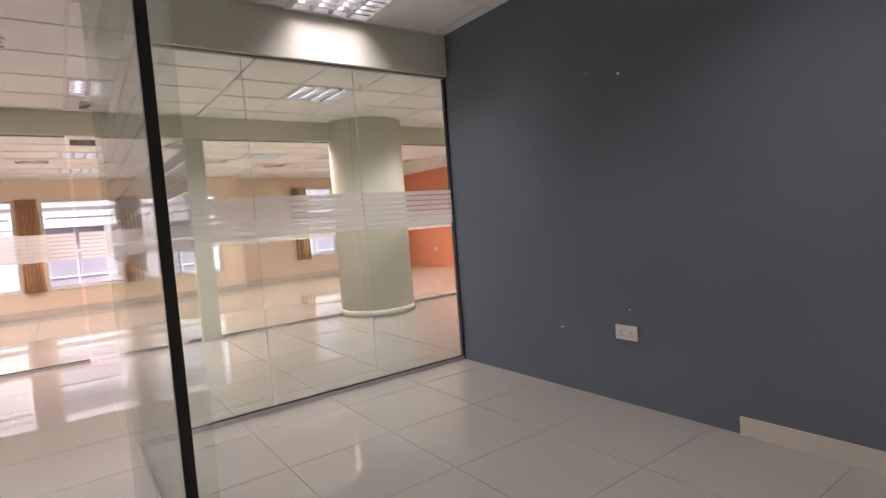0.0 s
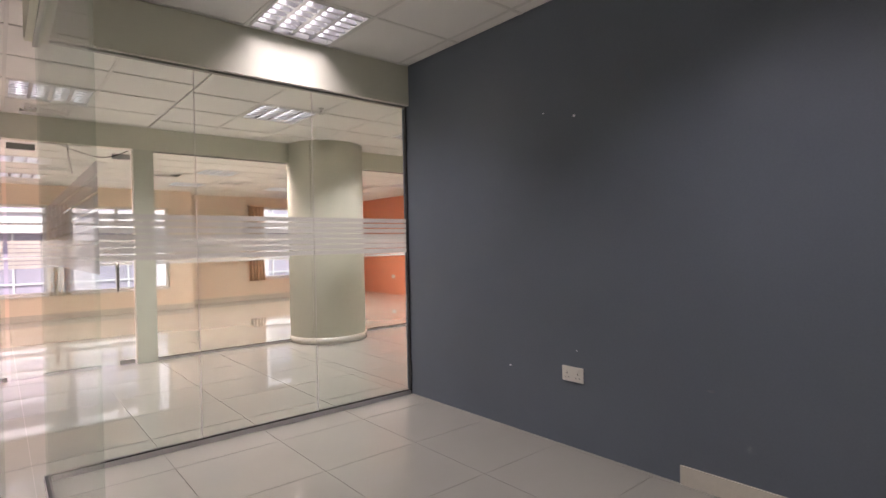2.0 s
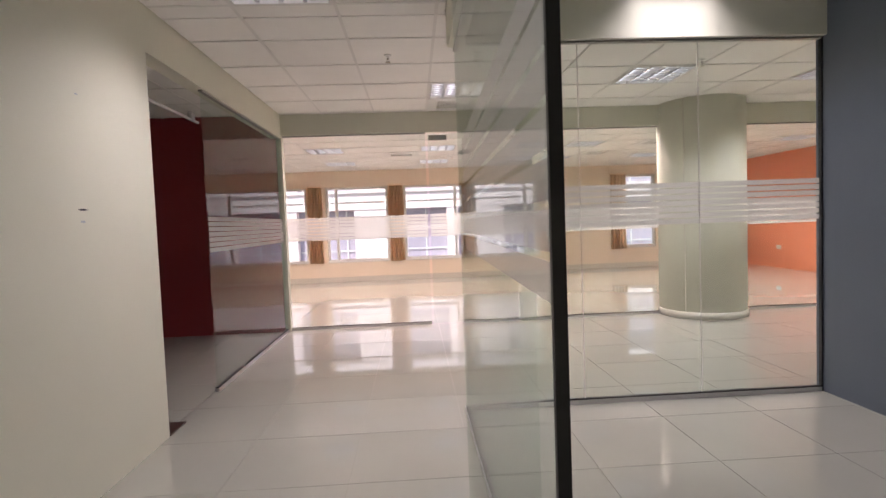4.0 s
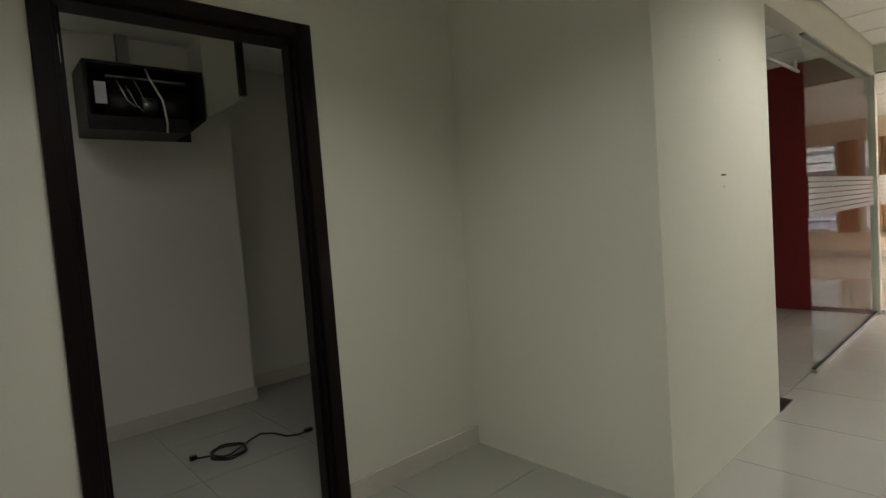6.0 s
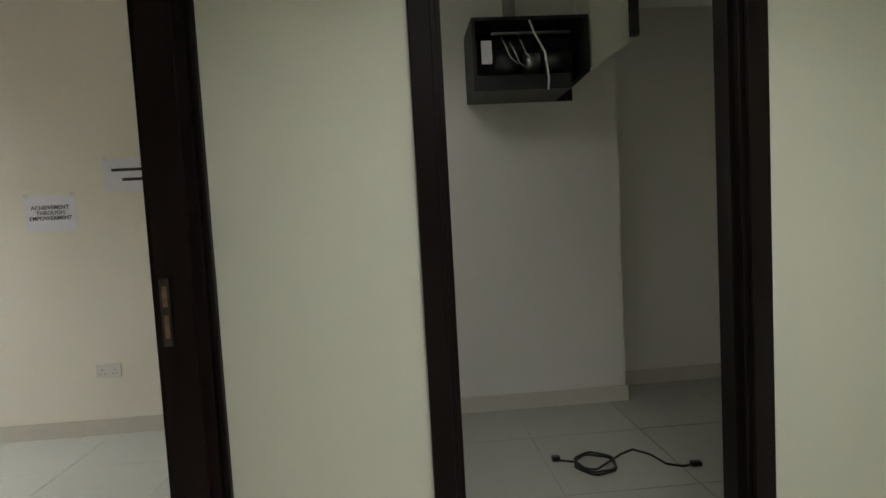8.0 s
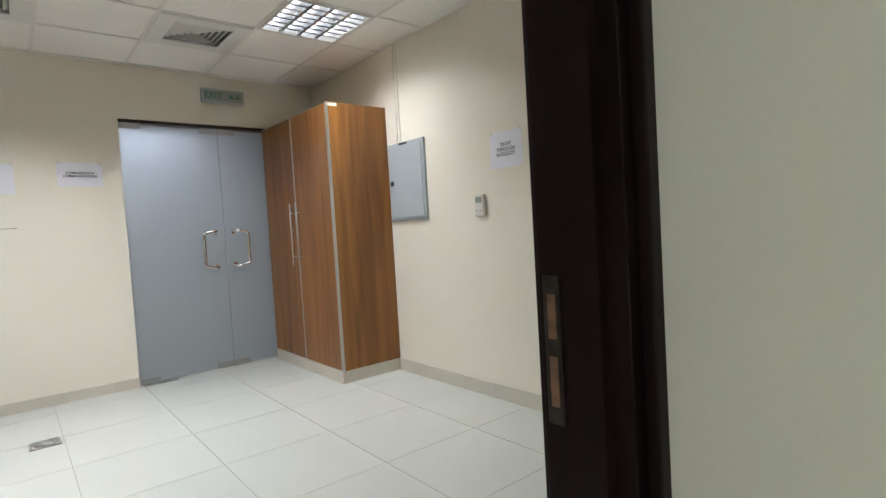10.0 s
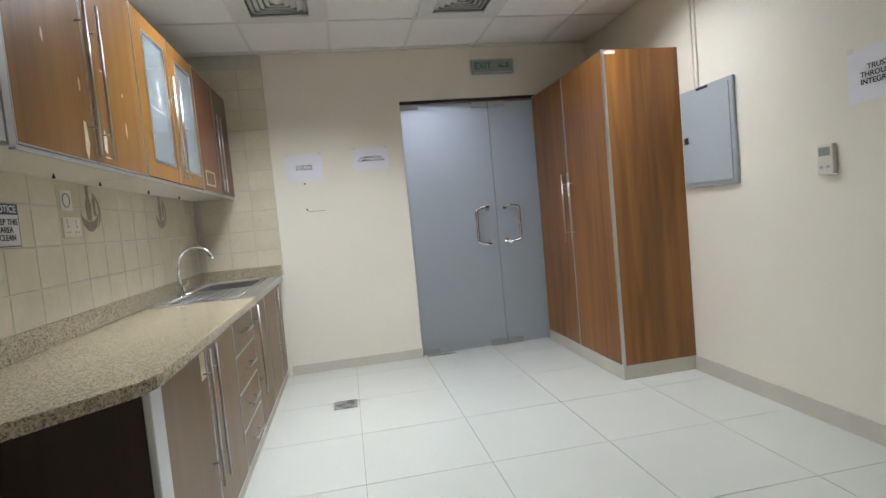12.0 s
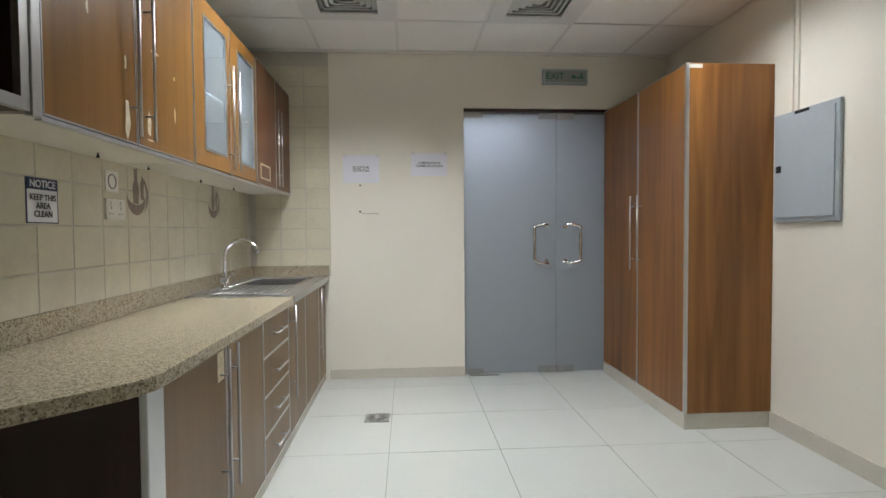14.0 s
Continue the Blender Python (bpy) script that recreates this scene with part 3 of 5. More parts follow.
def ceiling_vent(x, y, z):
    """Square four-way air diffuser."""
    t = thing("ceiling_vent", "square white four-way air diffuser in the ceiling", "air vent", "ceiling vents", (x, y, z))
    s = 0.298
    part("backing", bm_boxes((-0.2, 0.2, -0.2, 0.2, 0.036, 0.040)), "rail", t)
    part("frame", bm_boxes((-s, s, -s, -0.19, -0.006, 0.004), (-s, s, 0.19, s, -0.006, 0.004), (-s, -0.19, -0.19, 0.19, -0.006, 0.004), (0.19, s, -0.19, 0.19, -0.006, 0.004)),
         "whitemetal", t)
    for k in range(5):
        r = 0.188 - k * 0.037
        bm = bmesh.new()
        a = [bm.verts.new((r * p, r * q, 0.026)) for p, q in ((-1, -1), (1, -1), (1, 1), (-1, 1))]
        b = [bm.verts.new(((r - 0.030) * p, (r - 0.030) * q, 0.002)) for p, q in ((-1, -1), (1, -1), (1, 1), (-1, 1))]
        c = [bm.verts.new(((r - 0.033) * p, (r - 0.033) * q, 0.006)) for p, q in ((-1, -1), (1, -1), (1, 1), (-1, 1))]
        for j in range(4):
            bm.faces.new((a[j], a[(j + 1) % 4], b[(j + 1) % 4], b[j]))
            bm.faces.new((b[j], b[(j + 1) % 4], c[(j + 1) % 4], c[j]))
        part("slat", bm, "whitemetal", t)
    return t


for x, y in KITCHEN_LAMPS:
    ceiling_light(x, y, KZ, "kitchen", 0.58 if x < 0 else 1.46)
for x, y in LOBBY_LAMPS:
    ceiling_light(x, y, LZ, "lobby", 0.7 if y < 4 else 1.0)
# made-up fixture that brightens the back lobby walls
ceiling_light(*BACK_FILL, LZ, "lobby", 0.51)
# unseen fixture added as weak fill; the store itself is unlit
ceiling_light(-0.55, 0.45, SZ, "store")
for x, y in OFFICE_LAMPS:
    ceiling_light(x, y, OZ, "office", 0.82 if y > 2 else 0.9)
first = ceiling_light(*HALL_LAMPS[0], HZ, "hall")
for x, y in HALL_LAMPS[1:]:
    copy_thing(first, pose(x, y, HZ))
first = ceiling_vent(*KITCHEN_VENTS[0], KZ)
for x, y, z in [(*KITCHEN_VENTS[1], KZ)] + [(*v, LZ) for v in LOBBY_VENTS] + [(*v, HZ) for v in HALL_VENTS]:
    copy_thing(first, pose(x, y, z))


def sprinkler(x, y, z):
    t = thing("sprinkler", "small ceiling sprinkler head", "sprinkler", "sprinklers", (x, y, z))
    part("collar", bm_tube([(0, 0, 0.0), (0, 0, -0.008)], 0.028, 14), "whitemetal", t)
    part("body", bm_tube([(0, 0, -0.008), (0, 0, -0.035)], 0.009, 10), "chrome", t)
    part("deflector", bm_tube([(0, 0, -0.052), (0, 0, -0.056)], 0.019, 12), "chrome", t)
    part("yoke", bm_boxes((-0.012, -0.009, -0.002, 0.002, -0.052, -0.02), (0.009, 0.012, -0.002, 0.002, -0.052, -0.02)), "chrome", t)


for x, y, z in ((2.51, 4.75, LZ), (5.25, 5.05, LZ), (3.42, 10.4, HZ), (6.1, 11.3, HZ)):
    sprinkler(x, y, z)

# ---- skirtings ----


def skirting(name, *boxes, mat="skirting"):
    return structure(name, bm_boxes(*boxes), mat, "beige tile skirting along the wall", "baseboard")


S = 0.012
skirting("baseboard_kitchen", (KX0, KX0 + S, -3.455, -0.14, 0, 0.10), (-0.26, 0.862, KY0, KY0 + S, 0, 0.08))
skirting("baseboard_store_wall", (0, S, 1.52, YN, 0, 0.10))
skirting("baseboard_store", (-1.877, -1.877 + S, 0, 1.87, 0, 0.10), (-2.17, -2.17 + S, 1.87, 2.75, 0, 0.10), (-2.17, -1.877 + S, 1.87, 1.87 + S, 0, 0.10))
skirting("baseboard_hall", (-3.48, 6.0, YW - S, YW, 0, 0.11), (6.0, XO, YW2 - S, YW2, 0, 0.11))
skirting("baseboard_slate_wall", (XS - S, XS, 0.0, 1.61, 0, 0.095))

# ---- floors ----
TILE_MESHES = {}


def tile_field(parent, x0, x1, y0, y1, gx, gy, mat, joined=None, pitch=0.62, gap=0.0017):
    """Square floor tiles clipped to a rectangle; joined: a bmesh that takes them all."""
    i = math.floor((x0 - gx) / pitch)
    while gx + i * pitch < x1:
        j = math.floor((y0 - gy) / pitch)
        while gy + j * pitch < y1:
            a, b = max(x0, gx + i * pitch) + gap, min(x1, gx + (i + 1) * pitch) - gap
            c, d = max(y0, gy + j * pitch) + gap, min(y1, gy + (j + 1) * pitch) - gap
            j += 1
            if b - a < 0.02 or d - c < 0.02:
                continue
            if joined is not None:
                m = Matrix.Translation(((a + b) / 2, (c + d) / 2, -0.006)) @ Matrix.Diagonal((b - a, d - c, 0.012, 1))
                bmesh.ops.create_cube(joined, size=1, matrix=m)
                continue
            key = (round(b - a, 3), round(d - c, 3), mat)
            if key not in TILE_MESHES:
                me = bpy.data.meshes.new("floor_tile")
                w, h = (b - a) / 2, (d - c) / 2
                bm = bm_boxes((-w, w, -h, h, -0.012, 0))
                bm.to_mesh(me)
                bm.free()
                me.materials.append(M[mat])
                TILE_MESHES[key] = me
            ob = new("floor_tile", TILE_MESHES[key])
            ob.parent = parent
            ob.location = ((a + b) / 2, (c + d) / 2, random.uniform(-0.0004, 0))
        i += 1


def grout_bed(name, x0, x1, y0, y1, label):
    return structure(name, bm_boxes((x0, x1, y0, y1, -0.02, -0.003)), "grout", label, "floor")

# ---- glass partitions ----


def glass_partition(name, label, axis, at, a, b, z0, z1, seams=(), band=1.185, t=0.010):
    """Fixed sheet glass on one plane with slim rails, joints and a frosted band of six stripes."""
    g = thing(name, label, "glass partition", "glass partitions")

    def bx(u0, u1, v0, v1, w0, w1):
        return (u0, u1, at + v0, at + v1, w0, w1) if axis == "x" else (at + v0, at + v1, u0, u1, w0, w1)

    cuts = [a, *seams, b]
    for p, q in zip(cuts, cuts[1:]):
        pane = part("pane", bm_boxes(bx(p + 0.0015, q - 0.0015, -t / 2, t / 2, z0 + 0.035, z1 - 0.012)), "glass", g, shadow=False)
        for k in range(7):
            z = band + 0.0405 * k
            part("stripe", bm_boxes(bx(p + 0.002, q - 0.002, t / 2 + 0.0002, t / 2 + 0.0008, z, z + 0.033)), "stripe", pane, shadow=False)
    for s in seams:
        part("joint", bm_boxes(bx(s - 0.0012, s + 0.0012, -t / 2, t / 2, z0 + 0.035, z1 - 0.012)), "stripe", g)
    part("bottom_rail", bm_boxes(bx(a, b, -0.016, 0.016, z0, z0 + 0.03)), "alu", g)
    part("bottom_seal", bm_boxes(bx(a, b, -0.013, 0.013, z0 + 0.0302, z0 + 0.037)), "black", g)
    part("top_rail", bm_boxes(bx(a, b, -0.016, 0.016, z1 - 0.014, z1)), "rail", g)
    return g


g = glass_partition("glass_partition", "clear glass office front with frosted stripes and slim black seals", "x", Y1, XL + 0.006, XS - 0.012, 0, 2.40, (3.77, 4.58))
part("wall_seal", bm_boxes((XS - 0.012, XS - 0.001, Y1 - 0.014, Y1 + 0.014, 0.0, 2.40)), "black", g)
g = glass_partition("glass_partition", "clear glass office side sheet with frosted stripes", "y", XL, 1.82, Y1 - 0.012, 0, GT)
d = thing("glass_door", "frameless glass office door standing ajar with a black edge strip", "glass door")
d.matrix_basis = pose(2.790, 1.80, 0, 0, 0, -90 - 1.5)
pane = part("pane", bm_boxes((0.0, 0.995, -0.006, 0.006, 0.012, 2.345)), "glass", d, shadow=False)
for k in range(7):
    z = 1.185 + 0.0405 * k
    part("stripe", bm_boxes((0.002, 0.99, 0.0062, 0.0068, z, z + 0.033)), "stripe", pane, shadow=False)
part("edge_strip", bm_boxes((0.9955, 1.002, -0.0048, 0.0048, 0.012, 2.345)), "black", d, "black rubber edge strip")
part("bottom_pivot", bm_boxes((0.0, 0.15, -0.016, 0.016, 0.0, 0.045)), "steel", d)
part("top_pivot", bm_boxes((0.0, 0.15, -0.016, 0.016, 2.30, GT)), "steel", d)
glass_partition("glass_partition", "clear glass panel of the front wall with frosted stripes", "x", Y2, XE + 0.005, 2.84, 0, GT, band=1.09)
glass_partition("glass_partition", "clear glass panel of the front wall beside a pale post", "x", Y2, 4.152, 5.80, 0, GT, band=1.09)
glass_partition("glass_partition", "clear glass panel of the front wall beyond the column", "x", Y2, 6.70, XO - 0.01, 0, GT, (7.9, 9.2), band=1.09)
glass_partition("glass_partition", "clear glass side panel of the red office", "y", XE - 0.03, 4.613, Y2 - 0.06, 0, 2.33, band=1.09)
structure("post_front_corner", bm_boxes((XE - 0.058, XE + 0.003, Y2 - 0.052, Y2 + 0.052, 0, GT)), "post", "pale green-white enamelled post", "post")
structure("post_front", bevelled(bm_boxes((3.95, 4.15, Y2 - 0.052, Y2 + 0.052, 0, GT)), 0.004), "post", "pale green-white enamelled post", "post")

d = thing("glass_door", "frameless clear glass door with a dark pull handle, closed", "glass door", at=(2.86, Y2, 0))
pane = part("pane", bm_boxes((0.01, 1.07, -0.006, 0.006, 0.012, 2.34)), "glass", d, shadow=False)
for k in range(7):
    z = 1.09 + 0.0405 * k
    part("stripe", bm_boxes((0.01, 1.07, 0.0062, 0.0068, z, z + 0.033)), "stripe", pane, shadow=False)
part("top_patch", bm_boxes((0.90, 1.07, -0.018, 0.018, 2.24, 2.30)), "steel", d)
part("bottom_patch", bm_boxes((0.93, 1.07, -0.018, 0.018, 0.01, 0.055)), "steel", d)
part("closer", bm_boxes((0.02, 0.24, -0.045, -0.012, 2.26, 2.32)), "rail", d, "dark closer box")
part("handle", bm_tube([(0.92, -0.012, 0.82), (0.92, -0.055, 0.82), (0.92, -0.06, 0.84), (0.92, -0.06, 1.08), (0.92, -0.055, 1.10), (0.92, -0.012, 1.10)], 0.011), "rail", d)

t = thing("hanging_cable", "loose dark cable looping down from the beam", "cable")
part("loop", bm_tube([(3.30 + 0.6 * u, Y2 - 0.07, GT - 0.03 - 0.12 * math.sin(math.pi * u) * (0.5 + 0.5 * u)) for u in [i / 12 for i in range(13)]], 0.006, 6), "black", t)
part("tail", bm_tube([(3.36, Y2 - 0.07, GT - 0.02), (3.37, Y2 - 0.075, GT - 0.15), (3.40, Y2 - 0.07, GT - 0.33)], 0.008, 6), "black", t)

t = thing("door_track", "thin steel top rail of the open sliding glass door", "rail")
part("bar", bm_tube([(XE - 0.06, YE, 2.08), (XE - 0.06, 4.612, 2.08)], 0.011), "steel", t)
part("roller", bm_tube([(XE - 0.075, 4.50, 2.11), (XE - 0.045, 4.50, 2.11)], 0.032, 14), "steel", t)
t = thing("threshold_plate", "dark bronze floor plate at the office doorway", "floor plate")
part("plate", bevelled(bm_boxes((XE - 0.12, XE + 0.004, YE + 0.01, YE + 0.23, 0.0, 0.010)), 0.002), "wenge", t)

# ---- column ----
CX, CY, CR = 6.24, 6.88, 0.50
bm = bmesh.new()
bmesh.ops.create_cone(bm, cap_ends=True, segments=72, radius1=CR, radius2=CR, depth=TOP, matrix=Matrix.Translation((CX, CY, TOP / 2)))
for f in bm.faces:
    f.smooth = len(f.verts) == 4
col = structure("column", bm, "cream", "round cream painted column", "column")
bm = bmesh.new()
bmesh.ops.create_cone(bm, cap_ends=True, segments=72, radius1=CR + 0.014, radius2=CR + 0.012, depth=0.085, matrix=Matrix.Translation((CX, CY, 0.0425)))
for f in bm.faces:
    f.smooth = len(f.verts) == 4
part("skirting", bm, "skirting", col)
a = radians(-140)
part("joint", bm_boxes((CX + (CR - 0.002) * math.cos(a) - 0.004, CX + (CR - 0.002) * math.cos(a) + 0.004, CY + (CR + 0.002) * math.sin(a) - 0.004, CY + CR * math.sin(a) + 0.004, 0.086, LZ)), "skirting", col)

# ---- hall windows ----


def window(name, x0, x1, y, z0, z1, mullions, transoms):
    w = tagged(new(name), "wide white-framed window overlooking the street", "window", kind="structure")
    f = 0.05
    part("window_frame", bm_boxes((x0, x1, y + 0.06, y + 0.12, z0, z0 + f), (x0, x1, y + 0.06, y + 0.12, z1 - f, z1),
                                  (x0, x0 + f, y + 0.06, y + 0.12, z0 + f, z1 - f), (x1 - f, x1, y + 0.06, y + 0.12, z0 + f, z1 - f)), "whitemetal", w)
    part("window_sill", bevelled(bm_boxes((x0, x1, y - 0.015, y + 0.058, z0 - 0.025, z0 + 0.004)), 0.004), "whitemetal", w)
    xs = [x0 + f, *mullions, x1 - f]
    for m in mullions:
        part("mullion", bm_boxes((m - 0.03, m + 0.03, y + 0.061, y + 0.119, z0 + f, z1 - f)), "whitemetal", w)
    zs = [z0 + f, *transoms, z1 - f]
    for a, b in zip(xs, xs[1:]):
        for tz in transoms:
            part("transom", bm_boxes((a + 0.031, b - 0.031, y + 0.075, y + 0.105, tz - 0.016, tz + 0.016)), "whitemetal", w)
        for c, d in zip(zs, zs[1:]):
            part("pane", bm_boxes((a + 0.02, b - 0.02, y + 0.086, y + 0.094, c, d)), "window_glass", w, shadow=False)
    return w


window("window_1", -1.6, 0.27, YW, SILL, HEAD, (-0.65,), (1.78,))
window("window_2", 0.70, 2.09, YW, SILL, HEAD, (0.93,), (1.78,))
window("window_3", 2.45, 5.55, YW, SILL, HEAD, (3.62, 4.62), (1.78,))
window("window_4", 7.65, 8.6, YW2, 0.5, 2.26, (), (1.80,))


def curtain(x0, x1, y, z0, z1):
    """A narrow gathered curtain in soft folds."""
    c = thing("curtain", "narrow gathered tan curtain beside a window", "curtain", "curtains")
    bm = bmesh.new()
    n, rows = 40, 9
    grid = []
    for j in range(rows):
        v = j / (rows - 1)
        row = []
        for i in range(n + 1):
            u = i / n
            x = x0 + (x1 - x0) * (u + 0.03 * math.sin(7 * v + 3 * u))
            row.append(bm.verts.new((x, y - 0.05 + 0.03 * math.sin(u * 2 * math.pi * 5 + 0.8 * math.sin(3 * v)), z0 + (z1 - z0) * v)))
        grid.append(row)
    for r0, r1 in zip(grid, grid[1:]):
        for i in range(n):
            bm.faces.new((r0[i], r0[i + 1], r1[i + 1], r1[i])).smooth = True
    bmesh.ops.solidify(bm, geom=bm.faces[:], thickness=0.006)
    part("cloth", bm, "curtain", c)
    part("heading", bm_boxes((x0, x1, y - 0.075, y - 0.012, z1, z1 + 0.03)), "curtain", c)


curtain(0.30, 0.62, YW, 0.44, 2.13)
curtain(2.11, 2.43, YW, 0.44, 2.13)
curtain(-1.95, -1.62, YW, 0.44, 2.13)
curtain(7.45, 7.85, YW2, 0.46, 2.26)

# ---- outside ----
structure("ground", bm_boxes((-900, 900, -600, 1500, -13.2, -13.0)), "ground", "paved street far below", "ground")
FY = 27.0
fac = thing("facing_building", "pale office building across the street with rows of dark windows", "building", at=(0, 0, 0))
part("wall", bm_boxes((-40, 55, FY + 0.6, FY + 14, -13.0, 24)), "darkpane", fac, "dark glazed wall")
part("roof", bm_boxes((-40.5, 55.5, FY, FY + 14.2, 24, 24.8)), "band", fac)
for s in range(-4, 8):
    z = -1.55 + 3.6 * s
    if z > -13:
        part("floor_band", bm_boxes((-40, 55, FY, FY + 0.62, z, z + 0.95)), "band", fac)
        part("sill_line", bm_boxes((-40, 55, FY - 0.12, FY + 0.01, z + 0.82, z + 0.95)), "band", fac)
for k in range(-10, 14):
    x = 4.0 * k + 0.6
    part("pier", bm_boxes((x - (0.9 if k % 3 == 0 else 0.28), x + (0.9 if k % 3 == 0 else 0.28), FY + 0.05, FY + 0.60, -13, 24)), "band", fac)
bm = bmesh.new()
for k in range(-30, 42):
    x = 1.333 * k + 0.6
    m = Matrix.Translation((x, FY + 0.55, 5.5)) @ Matrix.Diagonal((0.07, 0.09, 37, 1))
    bmesh.ops.create_cube(bm, size=1, matrix=m)
for s in range(-3, 8):
    for dz in (1.55, 2.6):
        m = Matrix.Translation((7.5, FY + 0.56, -1.55 + 3.6 * s + dz)) @ Matrix.Diagonal((95, 0.07, 0.07, 1))
        bmesh.ops.create_cube(bm, size=1, matrix=m)
tagged(part("glazing_bars", bm, "whitemetal", fac), kind="stuff")

# ---- dark wood door frames ----


def door_frame(name, label, m, width, height, depth, casing=0.075, plates=(), metal="oldsteel"):
    """Jambs, head, stops and casings round an opening; x runs across, y goes in from the casing side, in the frame's own axes."""
    t = thing(name, label, "door frame")
    t.matrix_basis = m
    j = 0.035
    for side in (0, 1):
        x = 0 if side == 0 else width - j
        part("jamb", bevelled(bm_boxes((x, x + j, 0.0, depth, 0, height - j)), 0.002), "darkwood", t)
        s0 = j if side == 0 else width - j - 0.014
        part("stop", bm_boxes((s0, s0 + 0.014, depth * 0.22, depth * 0.60, 0, height - j - 0.014)), "darkwood", t)
        c0 = -casing + 0.02 if side == 0 else width - 0.02
        part("casing", bevelled(bm_boxes((c0, c0 + casing, -0.018, -0.001, 0, height + casing - 0.02)), 0.004), "darkwood", t)
        part("casing", bevelled(bm_boxes((c0, c0 + casing, depth + 0.001, depth + 0.018, 0, height + casing - 0.02)), 0.004), "darkwood", t)
    part("head", bm_boxes((0, width, 0.0, depth, height - j, height)), "darkwood", t)
    part("casing", bevelled(bm_boxes((casing - 0.0545, width - casing + 0.0545, -0.017, -0.0012, height - 0.02, height + casing - 0.0205)), 0.004), "darkwood", t)
    for x, y, z0, z1, w in plates:
        p = part("strike_plate", bevelled(bm_boxes((x - 0.001, x + 0.001, y - w / 2, y + w / 2, z0, z1)), 0.0005), metal, t, "worn tarnished steel plate")
        part("latch_hole", bm_boxes((x - 0.0014, x + 0.0014, y - w / 4, y + w / 4, z0 + (z1 - z0) * 0.58, z0 + (z1 - z0) * 0.88)), "rawwood", p)
        part("bolt_hole", bm_boxes((x - 0.0014, x + 0.0014, y - w / 4, y + w / 4, z0 + (z1 - z0) * 0.12, z0 + (z1 - z0) * 0.46)), "rawwood", p)
    return t


# store doorway: opening from y 0.575 to 1.475 in the wall x = 0
door_frame("door_frame", "dark stained wooden frame of the open store doorway", pose(0, 0.575, 0, 0, 0, 90), 0.90, 2.10, 0.12, 0.06,
           plates=((0.0505, 0.049, 1.0, 1.10, 0.028), (0.036, 0.016, 1.86, 1.95, 0.028)), metal="alu")
# kitchen doorway: opening from x 0 to 1.0 in the wall y = 0
kf = door_frame("door_frame", "dark stained wooden frame of the kitchen doorway with a worn strike plate", pose(1.0, -0.022, 0, 0, 0, 180), 1.0, 2.12, 0.12, 0.06,
                plates=((0.964, 0.100, 0.962, 1.138, 0.024),))

# ---- kitchen: exit doors ----


def glass_leaf(x0, x1, bow):
    """One grey frosted leaf; bow: the side, -1 or 1, to which its pull bows."""
    d = thing("exit_door", "grey frosted glass door leaf with a chrome pull handle, closed", "glass door", "exit doors")
    part("leaf", bevelled(bm_boxes((x0, x1, KY0 - 0.052, KY0 - 0.040, 0.012, 2.205)), 0.001), "greyglass", d)
    fx = x0 + 0.085 if bow > 0 else x1 - 0.075
    y0, y1 = KY0 - 0.040, KY0 + 0.022
    pts = []
    for z, s in ((0.945, 1), (1.275, -1)):
        arc = [(fx, y0, z), (fx, y1 - 0.012, z)]
        for k in range(6):
            a = k / 5 * math.pi / 2
            arc.append((fx + bow * 0.115 * math.sin(a), y1, z + s * 0.03 * (1 - math.cos(a))))
        pts += arc if s == 1 else arc[::-1]
    part("handle", bm_tube(pts, 0.0145, 12), "chrome", d, "chrome pull handle")
    for z in (0.96, 1.26):
        part("boss", bm_tube([(fx, y0 + 0.0005, z), (fx, y0 + 0.008, z)], 0.02, 14), "chrome", d)
    inner = x0 if bow > 0 else x1 - 0.15
    outer = x1 - 0.16 if bow > 0 else x0
    part("top_patch", bevelled(bm_boxes((inner, inner + 0.15, KY0 - 0.060, KY0 - 0.030, 2.165, 2.215)), 0.002), "steel", d)
    part("bottom_lock", bevelled(bm_boxes((inner, inner + 0.15, KY0 - 0.060, KY0 - 0.030, 0.008, 0.062)), 0.002), "steel", d)
    part("top_pivot", bevelled(bm_boxes((outer, outer + 0.16, KY0 - 0.060, KY0 - 0.030, 2.175, 2.22)), 0.002), "steel", d)
    part("bottom_pivot", bevelled(bm_boxes((outer, outer + 0.16, KY0 - 0.060, KY0 - 0.030, 0.008, 0.05)), 0.002), "steel", d)


glass_leaf(-1.052, -0.265, 1)
glass_leaf(-1.838, -1.058, -1)
structure("trim_exit_doors", bm_boxes((-1.84, -0.26, KY0 - 0.09, KY0 - 0.02, 2.222, 2.247)), "wenge", "dark head rail above the glass doors", "trim")
structure("wall_landing", bm_boxes((-2.2, 0.12, KY0 - 1.60, KY0 - 1.48, -0.02, TOP), (-2.32, -2.2, KY0 - 1.60, KY0 - 0.141, -0.02, TOP), (0.12, 0.24, KY0 - 1.60, KY0 - 0.141, -0.02, TOP)),
          "concrete", "bare grey wall of the landing behind the glass doors")
structure("ceiling_landing", bm_boxes((-2.2, 0.12, KY0 - 1.48, KY0 - 0.76, 2.50, 2.53), (-2.2, -0.72, KY0 - 0.76, KY0 - 0.141, 2.50, 2.53), (-0.12, 0.12, KY0 - 0.76, KY0 - 0.141, 2.50, 2.53)),
          "concrete", "bare grey ceiling of the landing", "ceiling")
structure("floor_landing", bm_boxes((-2.2, 0.12, KY0 - 1.48, KY0 - 0.0605, -0.02, -0.001)), "concrete", "bare grey floor of the landing", "floor")
ceiling_light(-0.42, KY0 - 0.45, 2.50, "landing")
t = thing("floor_stop", "flat steel strip by the door on the floor", "door stop")
